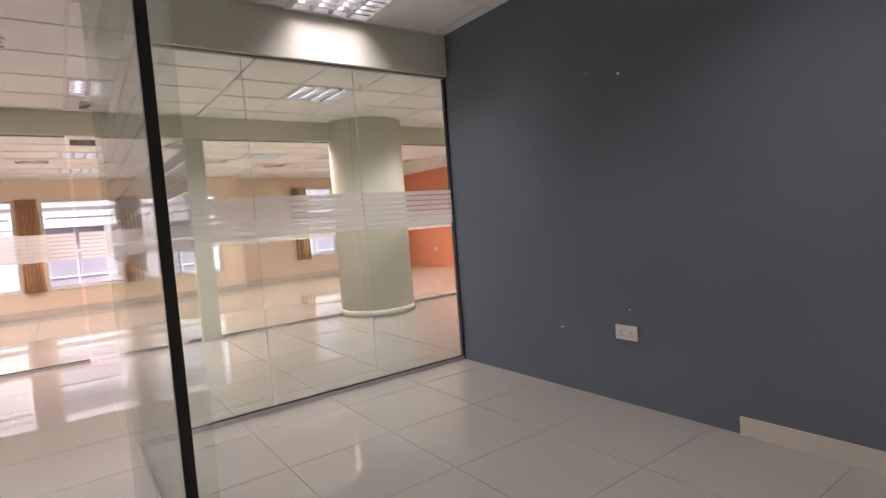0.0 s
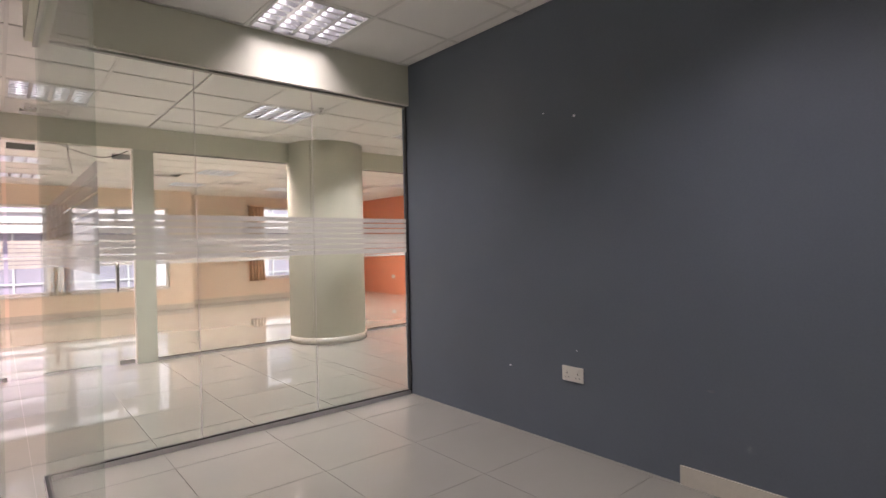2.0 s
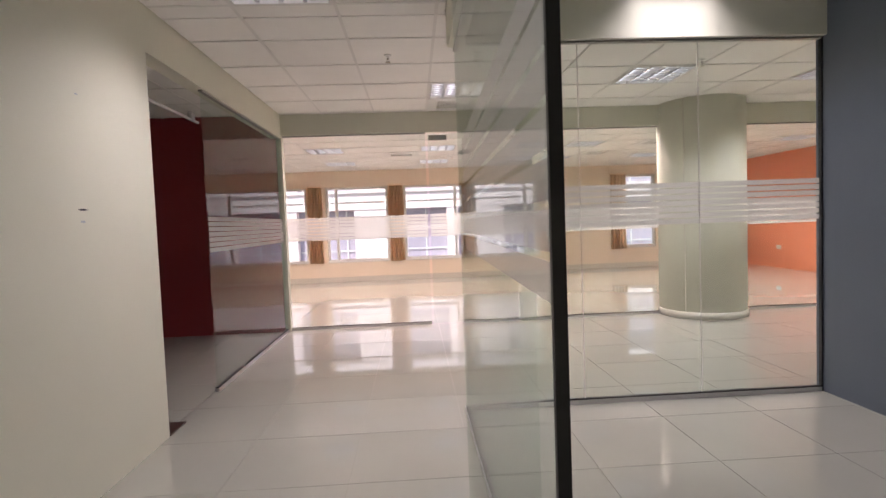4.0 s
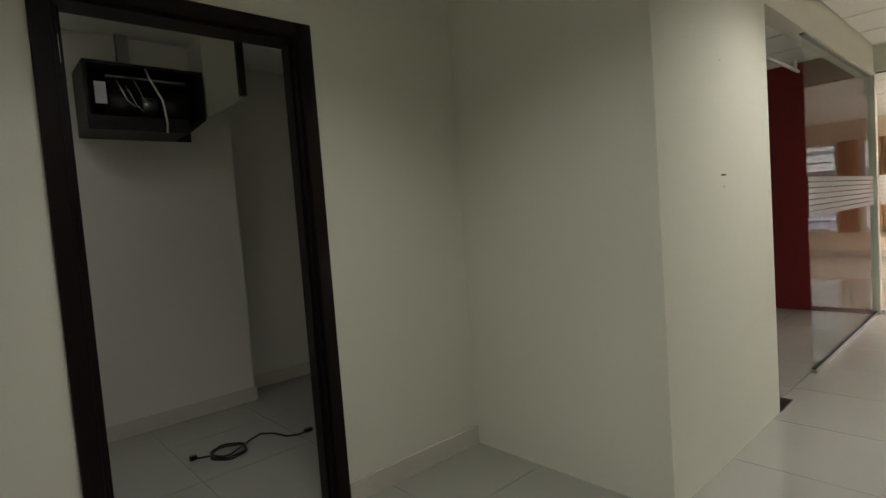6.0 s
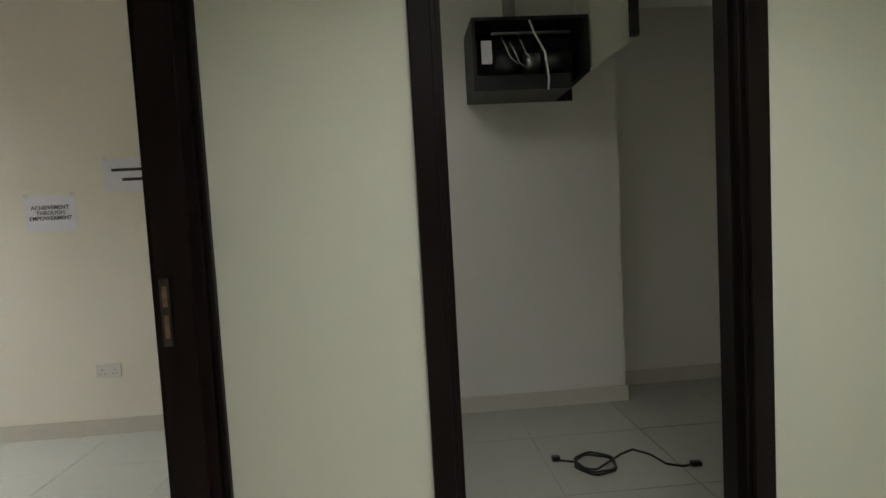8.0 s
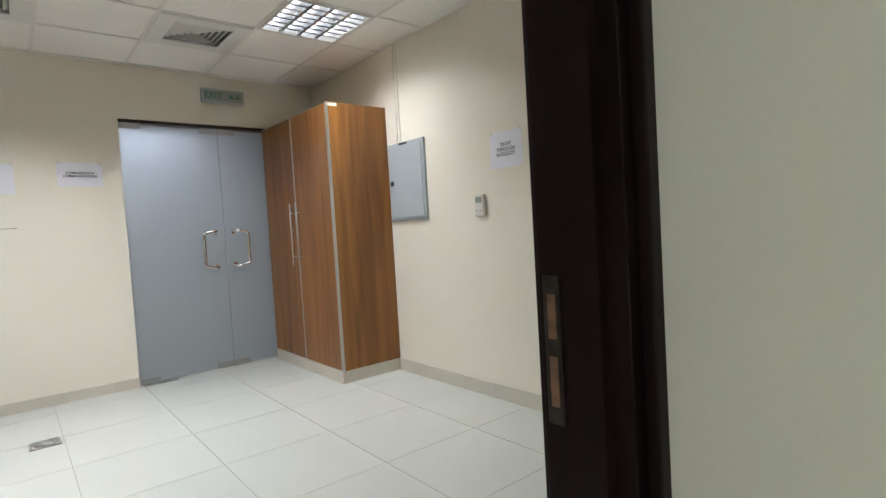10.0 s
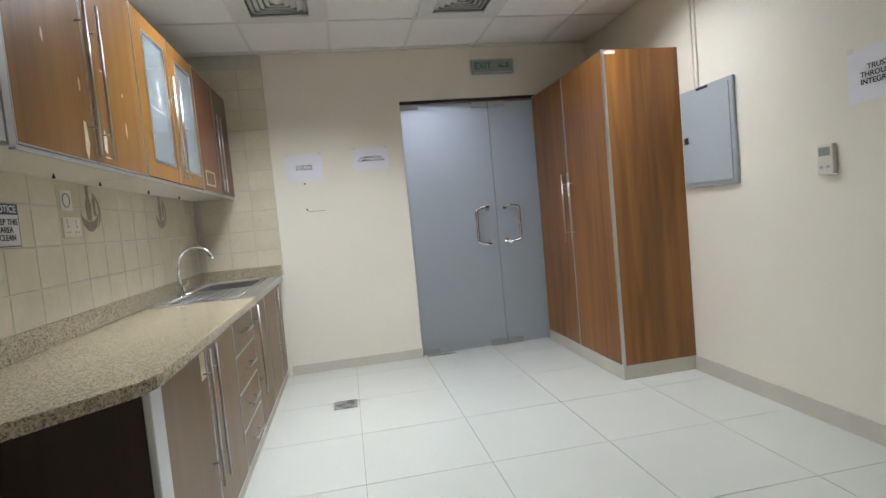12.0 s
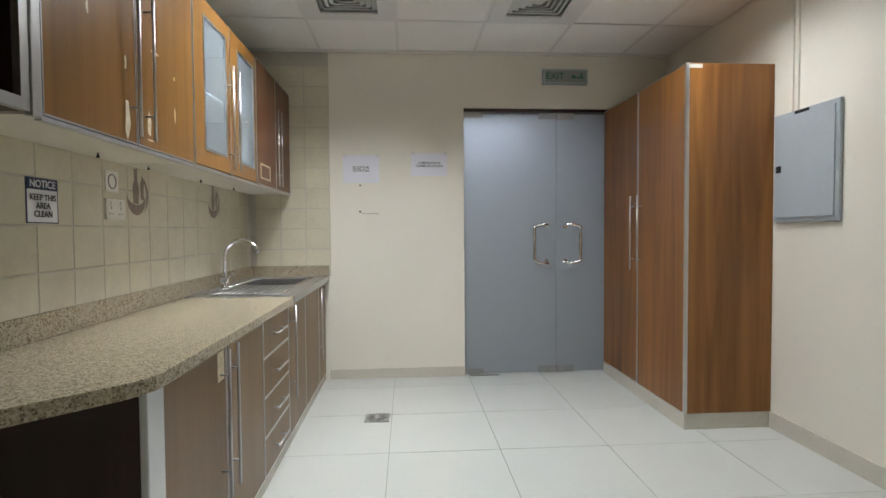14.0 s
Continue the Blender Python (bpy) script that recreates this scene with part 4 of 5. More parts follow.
part("strip", bm_boxes((-0.55, -0.30, KY0 - 0.02, KY0 + 0.012, 0.0, 0.006)), "rail", t)

t = thing("exit_sign", "green and white emergency exit sign above the glass doors", "exit sign")
part("case", bevelled(bm_boxes((-1.30, -0.92, KY0 + 0.001, KY0 + 0.045, 2.440, 2.565)), 0.006), "greymetal", t)
part("face", bm_boxes((-1.285, -0.935, KY0 + 0.0455, KY0 + 0.047, 2.455, 2.55)), "signglass", t)
text_part("EXIT", 0.075, "greenink", t, (-1.02, KY0 + 0.0475, 2.503), (90, 0, 180))
part("script", bm_boxes((-1.265, -1.155, KY0 + 0.0472, KY0 + 0.048, 2.488, 2.498), (-1.25, -1.235, KY0 + 0.0472, KY0 + 0.048, 2.499, 2.528), (-1.19, -1.165, KY0 + 0.0472, KY0 + 0.048, 2.499, 2.515)), "greenink", t)


def notice_paper(text, label, wall, a0, a1, z0, z1, size, mat="ink", lines=None, skew=0.0):
    """A taped sheet of paper: on the end wall along x, or on the west wall along y."""
    t = thing("paper_notice", label, "paper notice", "paper notices")
    w, h = abs(a1 - a0) / 2, (z1 - z0) / 2
    if wall == "end":
        t.matrix_basis = pose((a0 + a1) / 2, KY0 + 0.0015, (z0 + z1) / 2, 0, skew, 180)
    else:
        t.matrix_basis = pose(KX0 + 0.0015, (a0 + a1) / 2, (z0 + z1) / 2, 0, skew, 90)
    bm = bm_boxes((-w, w, -0.0034, -0.0028, -h, h))
    bmesh.ops.subdivide_edges(bm, edges=[e for e in bm.edges if abs(e.verts[0].co.x - e.verts[1].co.x) > w], cuts=6)
    for v in bm.verts:
        v.co.y -= 0.004 * (v.co.x / w) ** 2 * (0.6 - 0.4 * v.co.z / h) - 0.001
    bmesh.ops.recalc_face_normals(bm, faces=bm.faces)
    part("sheet", bm, "paper", t)
    if text:
        text_part(text, size, mat, t, (0, -0.0052, 0.0), (90, 0, 0))
    for i, (u, v, l) in enumerate(lines or ()):
        part("line", bm_boxes((u - l / 2, u + l / 2, -0.0060, -0.0052, v - 0.009, v + 0.009)), mat, t)
    for sx in (-1, 1):
        part("tape", bm_boxes((sx * w * 0.9 - 0.015, sx * w * 0.9 + 0.015, -0.0052, -0.0046, h - 0.012, h + 0.012)), "plastic", t)
    return t


notice_paper("SCULPTING\nPOTENTIAL", "white printed paper notice taped to the wall", "end", 0.44, 0.74, 1.625, 1.85, 0.026)
notice_paper("COMPASSION &\nCOMMUNICATION", "white printed paper notice taped beside the doors", "end", -0.12, 0.18, 1.68, 1.87, 0.026)
notice_paper("TRUST\nTHROUGH\nINTEGRITY", "white printed paper notice taped to the wall", "west", -2.24, -1.96, 1.555, 1.79, 0.033)
notice_paper("ACHIEVEMENT\nTHROUGH\nEMPOWERMENT", "white printed paper notice taped to the wall", "west", -1.81, -1.51, 1.30, 1.52, 0.034)
notice_paper("", "white paper notice with two printed lines", "west", -1.33, -1.03, 1.52, 1.725, 0.038, lines=((0.0, 0.03, 0.20), (0.02, -0.03, 0.12)))

t = thing("wall_hook", "small dark screw hook with a loose thread on the wall", "hook", "wall hooks")
part("peg", bm_tube([(0.60, KY0, 1.385), (0.60, KY0 + 0.02, 1.385), (0.605, KY0 + 0.025, 1.395)], 0.006, 8), "black", t)
part("thread", bm_tube([(0.59, KY0 + 0.004, 1.372), (0.53, KY0 + 0.004, 1.370), (0.45, KY0 + 0.003, 1.372)], 0.0016, 5), "ink", t)
t = thing("wall_hook", "small dark screw in the wall under a notice", "hook", "wall hooks")
part("peg", bm_tube([(0.60, KY0, 1.605), (0.60, KY0 + 0.012, 1.605)], 0.007, 8), "black", t)

# ---- kitchen: tall cupboard ----
WX, WY = -1.45, -3.455
t = thing("tall_cupboard", "tall walnut laminate cupboard with aluminium edges, closed, in the corner", "cupboard", at=(0, 0, 0))
part("body", bm_boxes((KX0 + 0.003, WX - 0.022, KY0 + 0.004, WY, 0.10, 2.215)), "walnut", t)
part("plinth", bevelled(bm_boxes((KX0 + 0.002, WX - 0.004, KY0 + 0.003, WY - 0.004, 0.0, 0.10)), 0.002), "skirting", t)
for y0, y1 in ((WY - 0.655, WY - 0.012), (KY0 + 0.012, WY - 0.665)):
    part("door", bevelled(bm_boxes((WX - 0.021, WX - 0.002, y0 + 0.006, y1 - 0.006, 0.105, 2.21)), 0.001), "walnut", t)
part("corner_profile", bevelled(bm_boxes((WX - 0.022, WX + 0.001, WY - 0.014, WY + 0.002, 0.10, 2.217)), 0.003), "alu", t, "brushed aluminium corner profile")
part("middle_profile", bevelled(bm_boxes((WX - 0.0205, WX + 0.001, WY - 0.671, WY - 0.652, 0.10, 2.217)), 0.003), "alu", t)
part("top_profile", bm_boxes((WX - 0.022, WX, KY0 + 0.012, WY - 0.014, 2.2105, 2.217)), "alu", t)
for y in (WY - 0.60, WY - 0.715):
    h = part("handle", bm_tube([(WX + 0.032, y, 0.93), (WX + 0.032, y, 1.47)], 0.006, 10), "steel", t, "long steel bar handle")
    for z in (1.01, 1.39):
        part("stem", bm_tube([(WX - 0.002, y, z), (WX + 0.032, y, z)], 0.0045, 8), "steel", h)
part("torn_tape", bevelled(bm_boxes((WX - 0.10, WX - 0.02, WY + 0.0005, WY + 0.002, 2.185, 2.208)), 0.0005), "plastic", t, "torn strip of white tape")
part("keyhole", bm_tube([(WX + 0.0005, WY - 0.03, 1.0), (WX + 0.003, WY - 0.03, 1.0)], 0.007, 10), "rail", t)

# ---- kitchen: west wall fittings ----
t = thing("electric_panel", "grey metal electrical distribution panel recessed in the wall", "electric panel")
part("frame", bevelled(bm_boxes((KX0 + 0.001, KX0 + 0.022, -3.425, -2.942, 1.262, 1.892)), 0.005), "greymetal", t)
part("door", bevelled(bm_boxes((KX0 + 0.0225, KX0 + 0.030, -3.40, -2.967, 1.288, 1.866)), 0.003), "greymetal", t)
part("lock", bevelled(bm_boxes((KX0 + 0.0305, KX0 + 0.038, -3.388, -3.352, 1.55, 1.59)), 0.003), "black", t)
part("label_strip", bm_boxes((KX0 + 0.0222, KX0 + 0.0236, -3.26, -3.15, 1.871, 1.888)), "black", t)
for y in (-3.30, -3.26):
    t = thing("cable_trunking", "thin white cable trunking rising to the ceiling", "trunking", "cable trunking")
    part("cover", bevelled(bm_boxes((KX0 + 0.001, KX0 + 0.013, y - 0.009, y + 0.009, 1.893, KZ)), 0.002), "kitchen_paint", t)
t = thing("thermostat", "small white wall thermostat", "thermostat")
part("case", bevelled(bm_boxes((KX0 + 0.001, KX0 + 0.028, -2.40, -2.315, 1.255, 1.40)), 0.006), "plastic", t)
part("screen", bm_boxes((KX0 + 0.0285, KX0 + 0.0292, -2.388, -2.327, 1.345, 1.385)), "signglass", t)
for y in (-2.375, -2.34):
    part("button", bevelled(bm_boxes((KX0 + 0.0285, KX0 + 0.031, y - 0.009, y + 0.009, 1.285, 1.298)), 0.001), "greymetal", t)


def socket_plate(name, label, m):
    """A double wall socket, in its own axes: x along the wall, y out of it, z up."""
    t = thing(name, label, "wall socket", "wall sockets")
    t.matrix_basis = m
    part("plate", bevelled(bm_boxes((-0.075, 0.075, 0.001, 0.012, -0.045, 0.045)), 0.004), "plastic", t)
    for sx in (-0.038, 0.038):
        part("rocker", bevelled(bm_boxes((sx - 0.008, sx + 0.008, 0.0122, 0.016, 0.016, 0.036)), 0.0015), "plastic", t)
        part("earth_slot", bm_boxes((sx - 0.0025, sx + 0.0025, 0.0122, 0.0128, 0.0, 0.010)), "black", t)
        for dx in (-0.012, 0.012):
            part("pin_slot", bm_boxes((sx + dx - 0.0035, sx + dx + 0.0035, 0.0122, 0.0128, -0.022, -0.017)), "black", t)
    return t


socket_plate("wall_socket", "white double wall socket above the skirting", pose(KX0, -1.405, 0.41, 0, 0, -90))
socket_plate("wall_socket", "white double wall socket on the slate wall", pose(XS, 2.26, 0.445, 0, 0, 90))
socket_plate("wall_socket", "white double wall socket on the kitchen tiles", pose(KX1 - 0.008, -2.765, 1.325, 0, 0, 90))
socket_plate("wall_socket", "white wall socket on the orange wall", pose(XO, 11.6, 0.45, 0, 0, 90))

# ---- kitchen: tiled walls ----
TW, TH = 0.20, 0.165
tm = bpy.data.meshes.new("wall_tile")
bm = bevelled(bm_boxes((-0.008, 0, -TW / 2 + 0.0034, TW / 2 - 0.0034, -TH / 2 + 0.0034, TH / 2 - 0.0034)), 0.0012, 1)
bm.to_mesh(tm)
bm.free()
tm.materials.append(M["walltile"])
tw = structure("tiling_east", bm_boxes((KX1 - 0.0095, KX1 - 0.0005, KY0 + 0.0005, -1.0, 0.86, KZ)), "tilegrout", "cream glazed wall tiles with pale joints", "wall tiles")
te = structure("tiling_end", bm_boxes((0.848, KX1 - 0.0100, KY0 + 0.0005, KY0 + 0.0095, 0.86, KZ)), "tilegrout", "cream glazed wall tiles with pale joints", "wall tiles")
for j in range(11):
    z = 0.919 + TH * (j + 0.5)
    if z > KZ - 0.07:
        continue
    for i in range(18):
        y = -4.678 + TW * (i + 0.5)
        if 1.62 < z < 2.2:
            continue
        ob = new("wall_tile", tm)
        ob.parent, ob.location = tw, (KX1 - 0.003, y, z)
    for i in range(3):
        ob = new("wall_tile", tm)
        ob.parent, ob.matrix_basis = te, pose(1.346 - TW * i, KY0 + 0.003, z, 0, 0, -90)


def tile_motif(y, z, s):
    """A faded brown painted still life across tiles, as plain shapes."""
    t = thing("painted_motif", "faded brown painted motif glazed on the wall tiles", "tile decoration", "painted motifs")
    x = KX1 - 0.0116

    def blob(points, name, lift):
        bm = bmesh.new()
        bm.faces.new([bm.verts.new((x - 0.0006 - lift, y + s * u, z + s * v)) for u, v in points])
        bmesh.ops.recalc_face_normals(bm, faces=bm.faces)
        part(name, bm, "brownink", t)

    def arc(cu, cv, r, a0, a1, w, n=14):
        """A crescent, thick in its middle."""
        out = []
        for side in (1, -1):
            for k in range(n + 1):
                f = k / n if side > 0 else 1 - k / n
                a, q = radians(a0 + (a1 - a0) * f), r + side * w * math.sin(math.pi * f)
                out.append((cu + q * math.cos(a), cv + q * math.sin(a)))
        return out

    blob(arc(0.0, -0.02, 0.46, 110, 235, 0.05), "rim", 0.0)
    blob(arc(0.02, 0.08, 0.42, 195, 345, 0.11), "bowl", 0.0004)
    blob([(0.16, -0.20), (0.18, 0.15), (0.10, 0.30), (0.12, 0.52), (-0.04, 0.56), (-0.03, 0.30), (-0.10, 0.12), (-0.06, -0.22)], "jug", 0.0008)
    blob([(-0.16, -0.10), (-0.14, 0.22), (-0.22, 0.40), (-0.32, 0.30), (-0.28, 0.05), (-0.32, -0.12)], "fruit", 0.0012)


tile_motif(-2.96, 1.405, 0.22)
tile_motif(-3.95, 1.415, 0.22)
t = thing("round_sticker", "small square plate with a round grey emblem above the socket", "sticker")
part("plate", bm_boxes((KX1 - 0.0135, KX1 - 0.0115, -2.80, -2.70, 1.40, 1.49)), "plastic", t)
part("ring", bm_tube([(KX1 - 0.0142, -2.75 + 0.03 * math.cos(k * 0.349), 1.445 + 0.03 * math.sin(k * 0.349)) for k in range(19)], 0.003, 5), "rail", t)
t = thing("notice_sign", "white and navy notice sign stuck on the tiles", "sign")
t.matrix_basis = pose(KX1 - 0.0125, -2.309, 1.336, 0, 0, -90)
part("border", bevelled(bm_boxes((-0.082, 0.082, -0.001, 0.0005, -0.078, 0.078)), 0.0004), "blueink", t)
part("panel", bm_boxes((-0.076, 0.076, -0.0016, -0.001, -0.074, 0.038)), "paper", t)
part("header", bm_boxes((-0.076, 0.076, -0.0016, -0.001, 0.040, 0.074)), "blueink", t)
text_part("NOTICE", 0.036, "paper", t, (0, -0.0034, 0.057), (90, 0, 0))
text_part("KEEP THIS\nAREA\nCLEAN", 0.030, "ink", t, (0, -0.0034, -0.018), (90, 0, 0))

# ---- kitchen: base units ----
FX = 0.892


def bar_handle(parent, x, y, z0, z1, stems):
    h = part("handle", bm_tube([(x - 0.034, y, z0), (x - 0.034, y, z1)], 0.0055, 10), "steel", parent, "long steel bar handle")
    for z in stems:
        part("stem", bm_tube([(x, y, z), (x - 0.034, y, z)], 0.004, 8), "steel", h)


def front(parent, y0, y1, z0, z1, mat, name="door", x=FX):
    """A laminate front edged with aluminium."""
    d = part(name, bm_boxes((x, x + 0.016, y0 + 0.006, y1 - 0.006, z0 + 0.006, z1 - 0.006)), mat, parent)
    e = 0.0055
    part("edging", bm_boxes((x - 0.001, x + 0.017, y0 + 0.0005, y0 + e, z0, z1), (x - 0.001, x + 0.017, y1 - e, y1 - 0.0005, z0, z1),
                            (x - 0.001, x + 0.017, y0 + e, y1 - e, z0, z0 + e), (x - 0.001, x + 0.017, y0 + e, y1 - e, z1 - e, z1)), "alu", d)
    return d


def base_body(name, label, y0, y1):
    t = thing(name, label, "base cabinet", "base cabinets")
    part("body", bm_boxes((FX + 0.026, KX1 - 0.012, y0, y1, 0.0, 0.812), (FX + 0.018, FX + 0.0258, y0, y1, 0.061, 0.812)), "wenge", t)
    part("plinth", bm_boxes((FX + 0.008, FX + 0.025, y0, y1, 0.0, 0.060)), "skirting", t)
    return t


t = base_body("base_cabinet", "taupe laminate base cabinet with two doors and steel bar handles", -2.870, -1.785)
front(t, -2.362, -1.855, 0.063, 0.810, "taupe")
front(t, -2.868, -2.367, 0.063, 0.810, "taupe")
bar_handle(t, FX, -2.30, 0.268, 0.805, (0.362, 0.712))
bar_handle(t, FX, -2.40, 0.268, 0.808, (0.362, 0.714))
part("end_panel", bm_boxes((FX + 0.02, KX1 - 0.012, -1.784, -1.766, 0.0, 0.812)), "wenge", t, "dark brown end panel")
part("corner_profile", bevelled(bm_boxes((FX - 0.004, FX + 0.019, -1.853, -1.764, 0.0, 0.812)), 0.006), "alu", t, "rounded aluminium corner profile")
part("worn_patch", bm_boxes((FX - 0.0014, FX - 0.0004, -2.340, -2.275, 0.69, 0.795)), "bare", t, "patch of worn-off laminate")
t = base_body("base_cabinet", "taupe laminate drawer unit with four drawers", -3.395, -2.873)
zs = [0.063, 0.250, 0.440, 0.628, 0.810]
for a, b in zip(zs, zs[1:]):
    d = front(t, -3.393, -2.875, a + 0.001, b - 0.001, "taupe", "drawer")
    h = part("handle", bm_tube([(FX - 0.03, -3.25, (a + b) / 2), (FX - 0.03, -3.03, (a + b) / 2)], 0.005, 10), "steel", d, "short steel bar handle")
    for y in (-3.20, -3.06):
        part("stem", bm_tube([(FX, y, (a + b) / 2), (FX - 0.03, y, (a + b) / 2)], 0.004, 8), "steel", t)
t = base_body("base_cabinet", "taupe laminate sink cabinet with two doors", KY0 + 0.01, -3.398)
front(t, -3.892, -3.402, 0.063, 0.810, "taupe")
front(t, -4.42, -3.897, 0.063, 0.810, "taupe")
front(t, KY0 + 0.04, -4.425, 0.063, 0.810, "taupe")
bar_handle(t, FX, -3.445, 0.268, 0.805, (0.362, 0.712))
bar_handle(t, FX, -4.375, 0.268, 0.805, (0.362, 0.712))

# worktop with a rounded free end
bm = bmesh.new()
outline = [(KX1 - 0.006, -3.42), (0.862, -3.42), (0.862, -1.81), (0.866, -1.772), (0.880, -1.730), (0.905, -1.692), (1.067, -1.52), (1.25, -1.335), (1.36, -1.25), (KX1 - 0.006, -1.21)]
vs = [bm.verts.new((x, y, 0.815)) for x, y in outline]
f = bm.faces.new(vs)
ex = bmesh.ops.extrude_face_region(bm, geom=[f])
bmesh.ops.translate(bm, vec=(0, 0, 0.042), verts=[v for v in ex["geom"] if isinstance(v, bmesh.types.BMVert)])
bmesh.ops.recalc_face_normals(bm, faces=bm.faces)
t = thing("worktop", "beige speckled granite worktop with a rounded end", "worktop")
part("slab", bevelled(bm, 0.006, 2), "granite", t)
part("upstand", bevelled(bm_boxes((KX1 - 0.024, KX1 - 0.012, KY0 + 0.026, -1.22, 0.858, 0.948)), 0.002), "granite", t)
part("end_upstand", bevelled(bm_boxes((0.864, KX1 - 0.012, KY0 + 0.009, KY0 + 0.025, 0.858, 0.948)), 0.002), "granite", t)
part("bracket", bm_boxes((KX1 - 0.05, KX1 - 0.012, -1.760, -1.26, 0.77, 0.814)), "wenge", t)

# sink unit
t = thing("sink", "stainless steel lay-on sink with a drainer", "sink")
y0, y1, x0, x1 = KY0 + 0.028, -3.423, 0.860, KX1 - 0.026
bx0, bx1, by0, by1 = 0.99, 1.36, -4.55, -4.10
part("rim", bm_boxes((x0, bx0, y0, y1, 0.820, 0.862), (bx1, x1, y0, y1, 0.846, 0.862), (bx0, bx1, y0, by0, 0.846, 0.862), (bx0, bx1, by1, y1, 0.846, 0.859)), "steel", t)
part("bowl", bm_boxes((bx0, bx1, by0, by1, 0.690, 0.694), (bx0 - 0.004, bx0, by0, by1, 0.69, 0.846), (bx1, bx1 + 0.004, by0, by1, 0.69, 0.846),
                      (bx0, bx1, by0 - 0.004, by0, 0.69, 0.846), (bx0, bx1, by1, by1 + 0.004, 0.69, 0.846)), "steel", t)
part("waste", bm_tube([(1.17, -4.32, 0.6945), (1.17, -4.32, 0.699)], 0.04, 20), "chrome", t)
for k in range(9):
    part("drainer_rib", bm_tube([(1.0 + 0.042 * k, -4.03, 0.8595), (1.0 + 0.042 * k, -3.55, 0.8595)], 0.006, 6), "steel", t)
part("raised_edge", bm_tube([(bx0 - 0.03, by0 - 0.04, 0.863), (bx1 + 0.03, by0 - 0.04, 0.863), (bx1 + 0.03, -3.50, 0.863), (bx0 - 0.03, -3.50, 0.863), (bx0 - 0.03, by0 - 0.04, 0.863)], 0.005, 6), "chrome", t)
t = thing("tap", "chrome mixer tap with a tall curved spout", "tap")
bx, by = 1.405, -3.90
part("base", bm_tube([(bx, by, 0.862), (bx, by, 0.872), (bx, by, 0.93)], 0.026, 16), "chrome", t)
arc = [(bx, by, 0.93), (bx, by, 1.06)]
for k in range(1, 13):
    a = k / 12 * math.pi * 0.92
    arc.append((bx - 0.115 * (1 - math.cos(a)), by + 0.03 * (1 - math.cos(a)) / 2, 1.06 + 0.115 * math.sin(a)))
part("spout", bm_tube(arc, 0.0125, 12), "chrome", t)
part("lever", bm_tube([(bx - 0.02, by + 0.02, 0.925), (bx - 0.07, by + 0.07, 0.96), (bx - 0.09, by + 0.10, 0.955)], 0.007, 8), "chrome", t)
part("knob", bm_tube([(bx, by + 0.02, 0.905), (bx - 0.01, by + 0.06, 0.915)], 0.018, 12), "chrome", t)

# ---- kitchen: wall units ----
UX, UZ0, UZ1 = 1.165, 1.53, 2.33


def wall_body(label, y0, y1, glazed=False):
    t = thing("wall_cabinet", label, "wall cabinet", "wall cabinets")
    if glazed:
        part("body", bm_boxes((KX1 - 0.03, KX1 - 0.012, y0, y1, UZ0, UZ1), (UX + 0.02, KX1 - 0.0302, y0, y0 + 0.016, UZ0, UZ1), (UX + 0.02, KX1 - 0.0302, y1 - 0.016, y1, UZ0, UZ1),
                              (UX + 0.02, KX1 - 0.0302, y0 + 0.0162, y1 - 0.0162, UZ0, UZ0 + 0.016), (UX + 0.02, KX1 - 0.0302, y0 + 0.0162, y1 - 0.0162, UZ1 - 0.016, UZ1)), "plastic", t)
        part("shelf", bm_boxes((UX + 0.04, KX1 - 0.0305, y0 + 0.0165, y1 - 0.0165, 1.91, 1.925)), "plastic", t)
    else:
        part("body", bm_boxes((UX + 0.02, KX1 - 0.012, y0, y1, UZ0 + 0.0015, UZ1)), "plastic", t)
    part("front_rail", bm_boxes((UX + 0.001, UX + 0.0195, y0, y1, UZ0 - 0.014, UZ0 - 0.001)), "alu", t)
    return t


def wall_handle(t, y, z0, z1, s0, s1):
    bar_handle(t, UX, y, z0, z1, (s0, s1))


t = wall_body("oak laminate wall cabinet with scratched doors and steel bar handles", -2.828, -1.828)
d1 = front(t, -2.320, -1.832, UZ0 + 0.002, UZ1, "oak", x=UX)
d2 = front(t, -2.824, -2.325, UZ0 + 0.002, UZ1, "oak", x=UX)
wall_handle(t, -2.280, 1.555, 2.12, 1.655, 2.03)
wall_handle(t, -2.385, 1.555, 2.12, 1.645, 2.02)
for i, (y, z, w, h) in enumerate(((-2.255, 1.615, 0.022, 0.16), (-2.25, 1.80, 0.008, 0.06), (-2.04, 1.90, 0.010, 0.05), (-2.13, 2.05, 0.04, 0.008), (-2.41, 1.62, 0.02, 0.09),
                                  (-2.47, 1.90, 0.05, 0.009), (-2.63, 1.85, 0.012, 0.02), (-2.63, 1.70, 0.010, 0.07), (-2.42, 1.565, 0.04, 0.007))):
    bm = bmesh.new()
    n = 9
    ring = [bm.verts.new((UX - 0.0008, y + 0.85 * w * math.cos(2 * math.pi * k / n) * random.uniform(0.6, 1.2), z + h / 2 * math.sin(2 * math.pi * k / n) * random.uniform(0.7, 1.2))) for k in range(n)]
    bm.faces.new(ring)
    bmesh.ops.recalc_face_normals(bm, faces=bm.faces)
    part("chip", bm, "bare", d1 if y > -2.32 else d2, "bare chipped laminate")
part("end_profile", bevelled(bm_boxes((UX - 0.004, UX + 0.019, -1.827, -1.79, UZ0 - 0.01, UZ1)), 0.004), "alu", t, "wide aluminium edge profile")

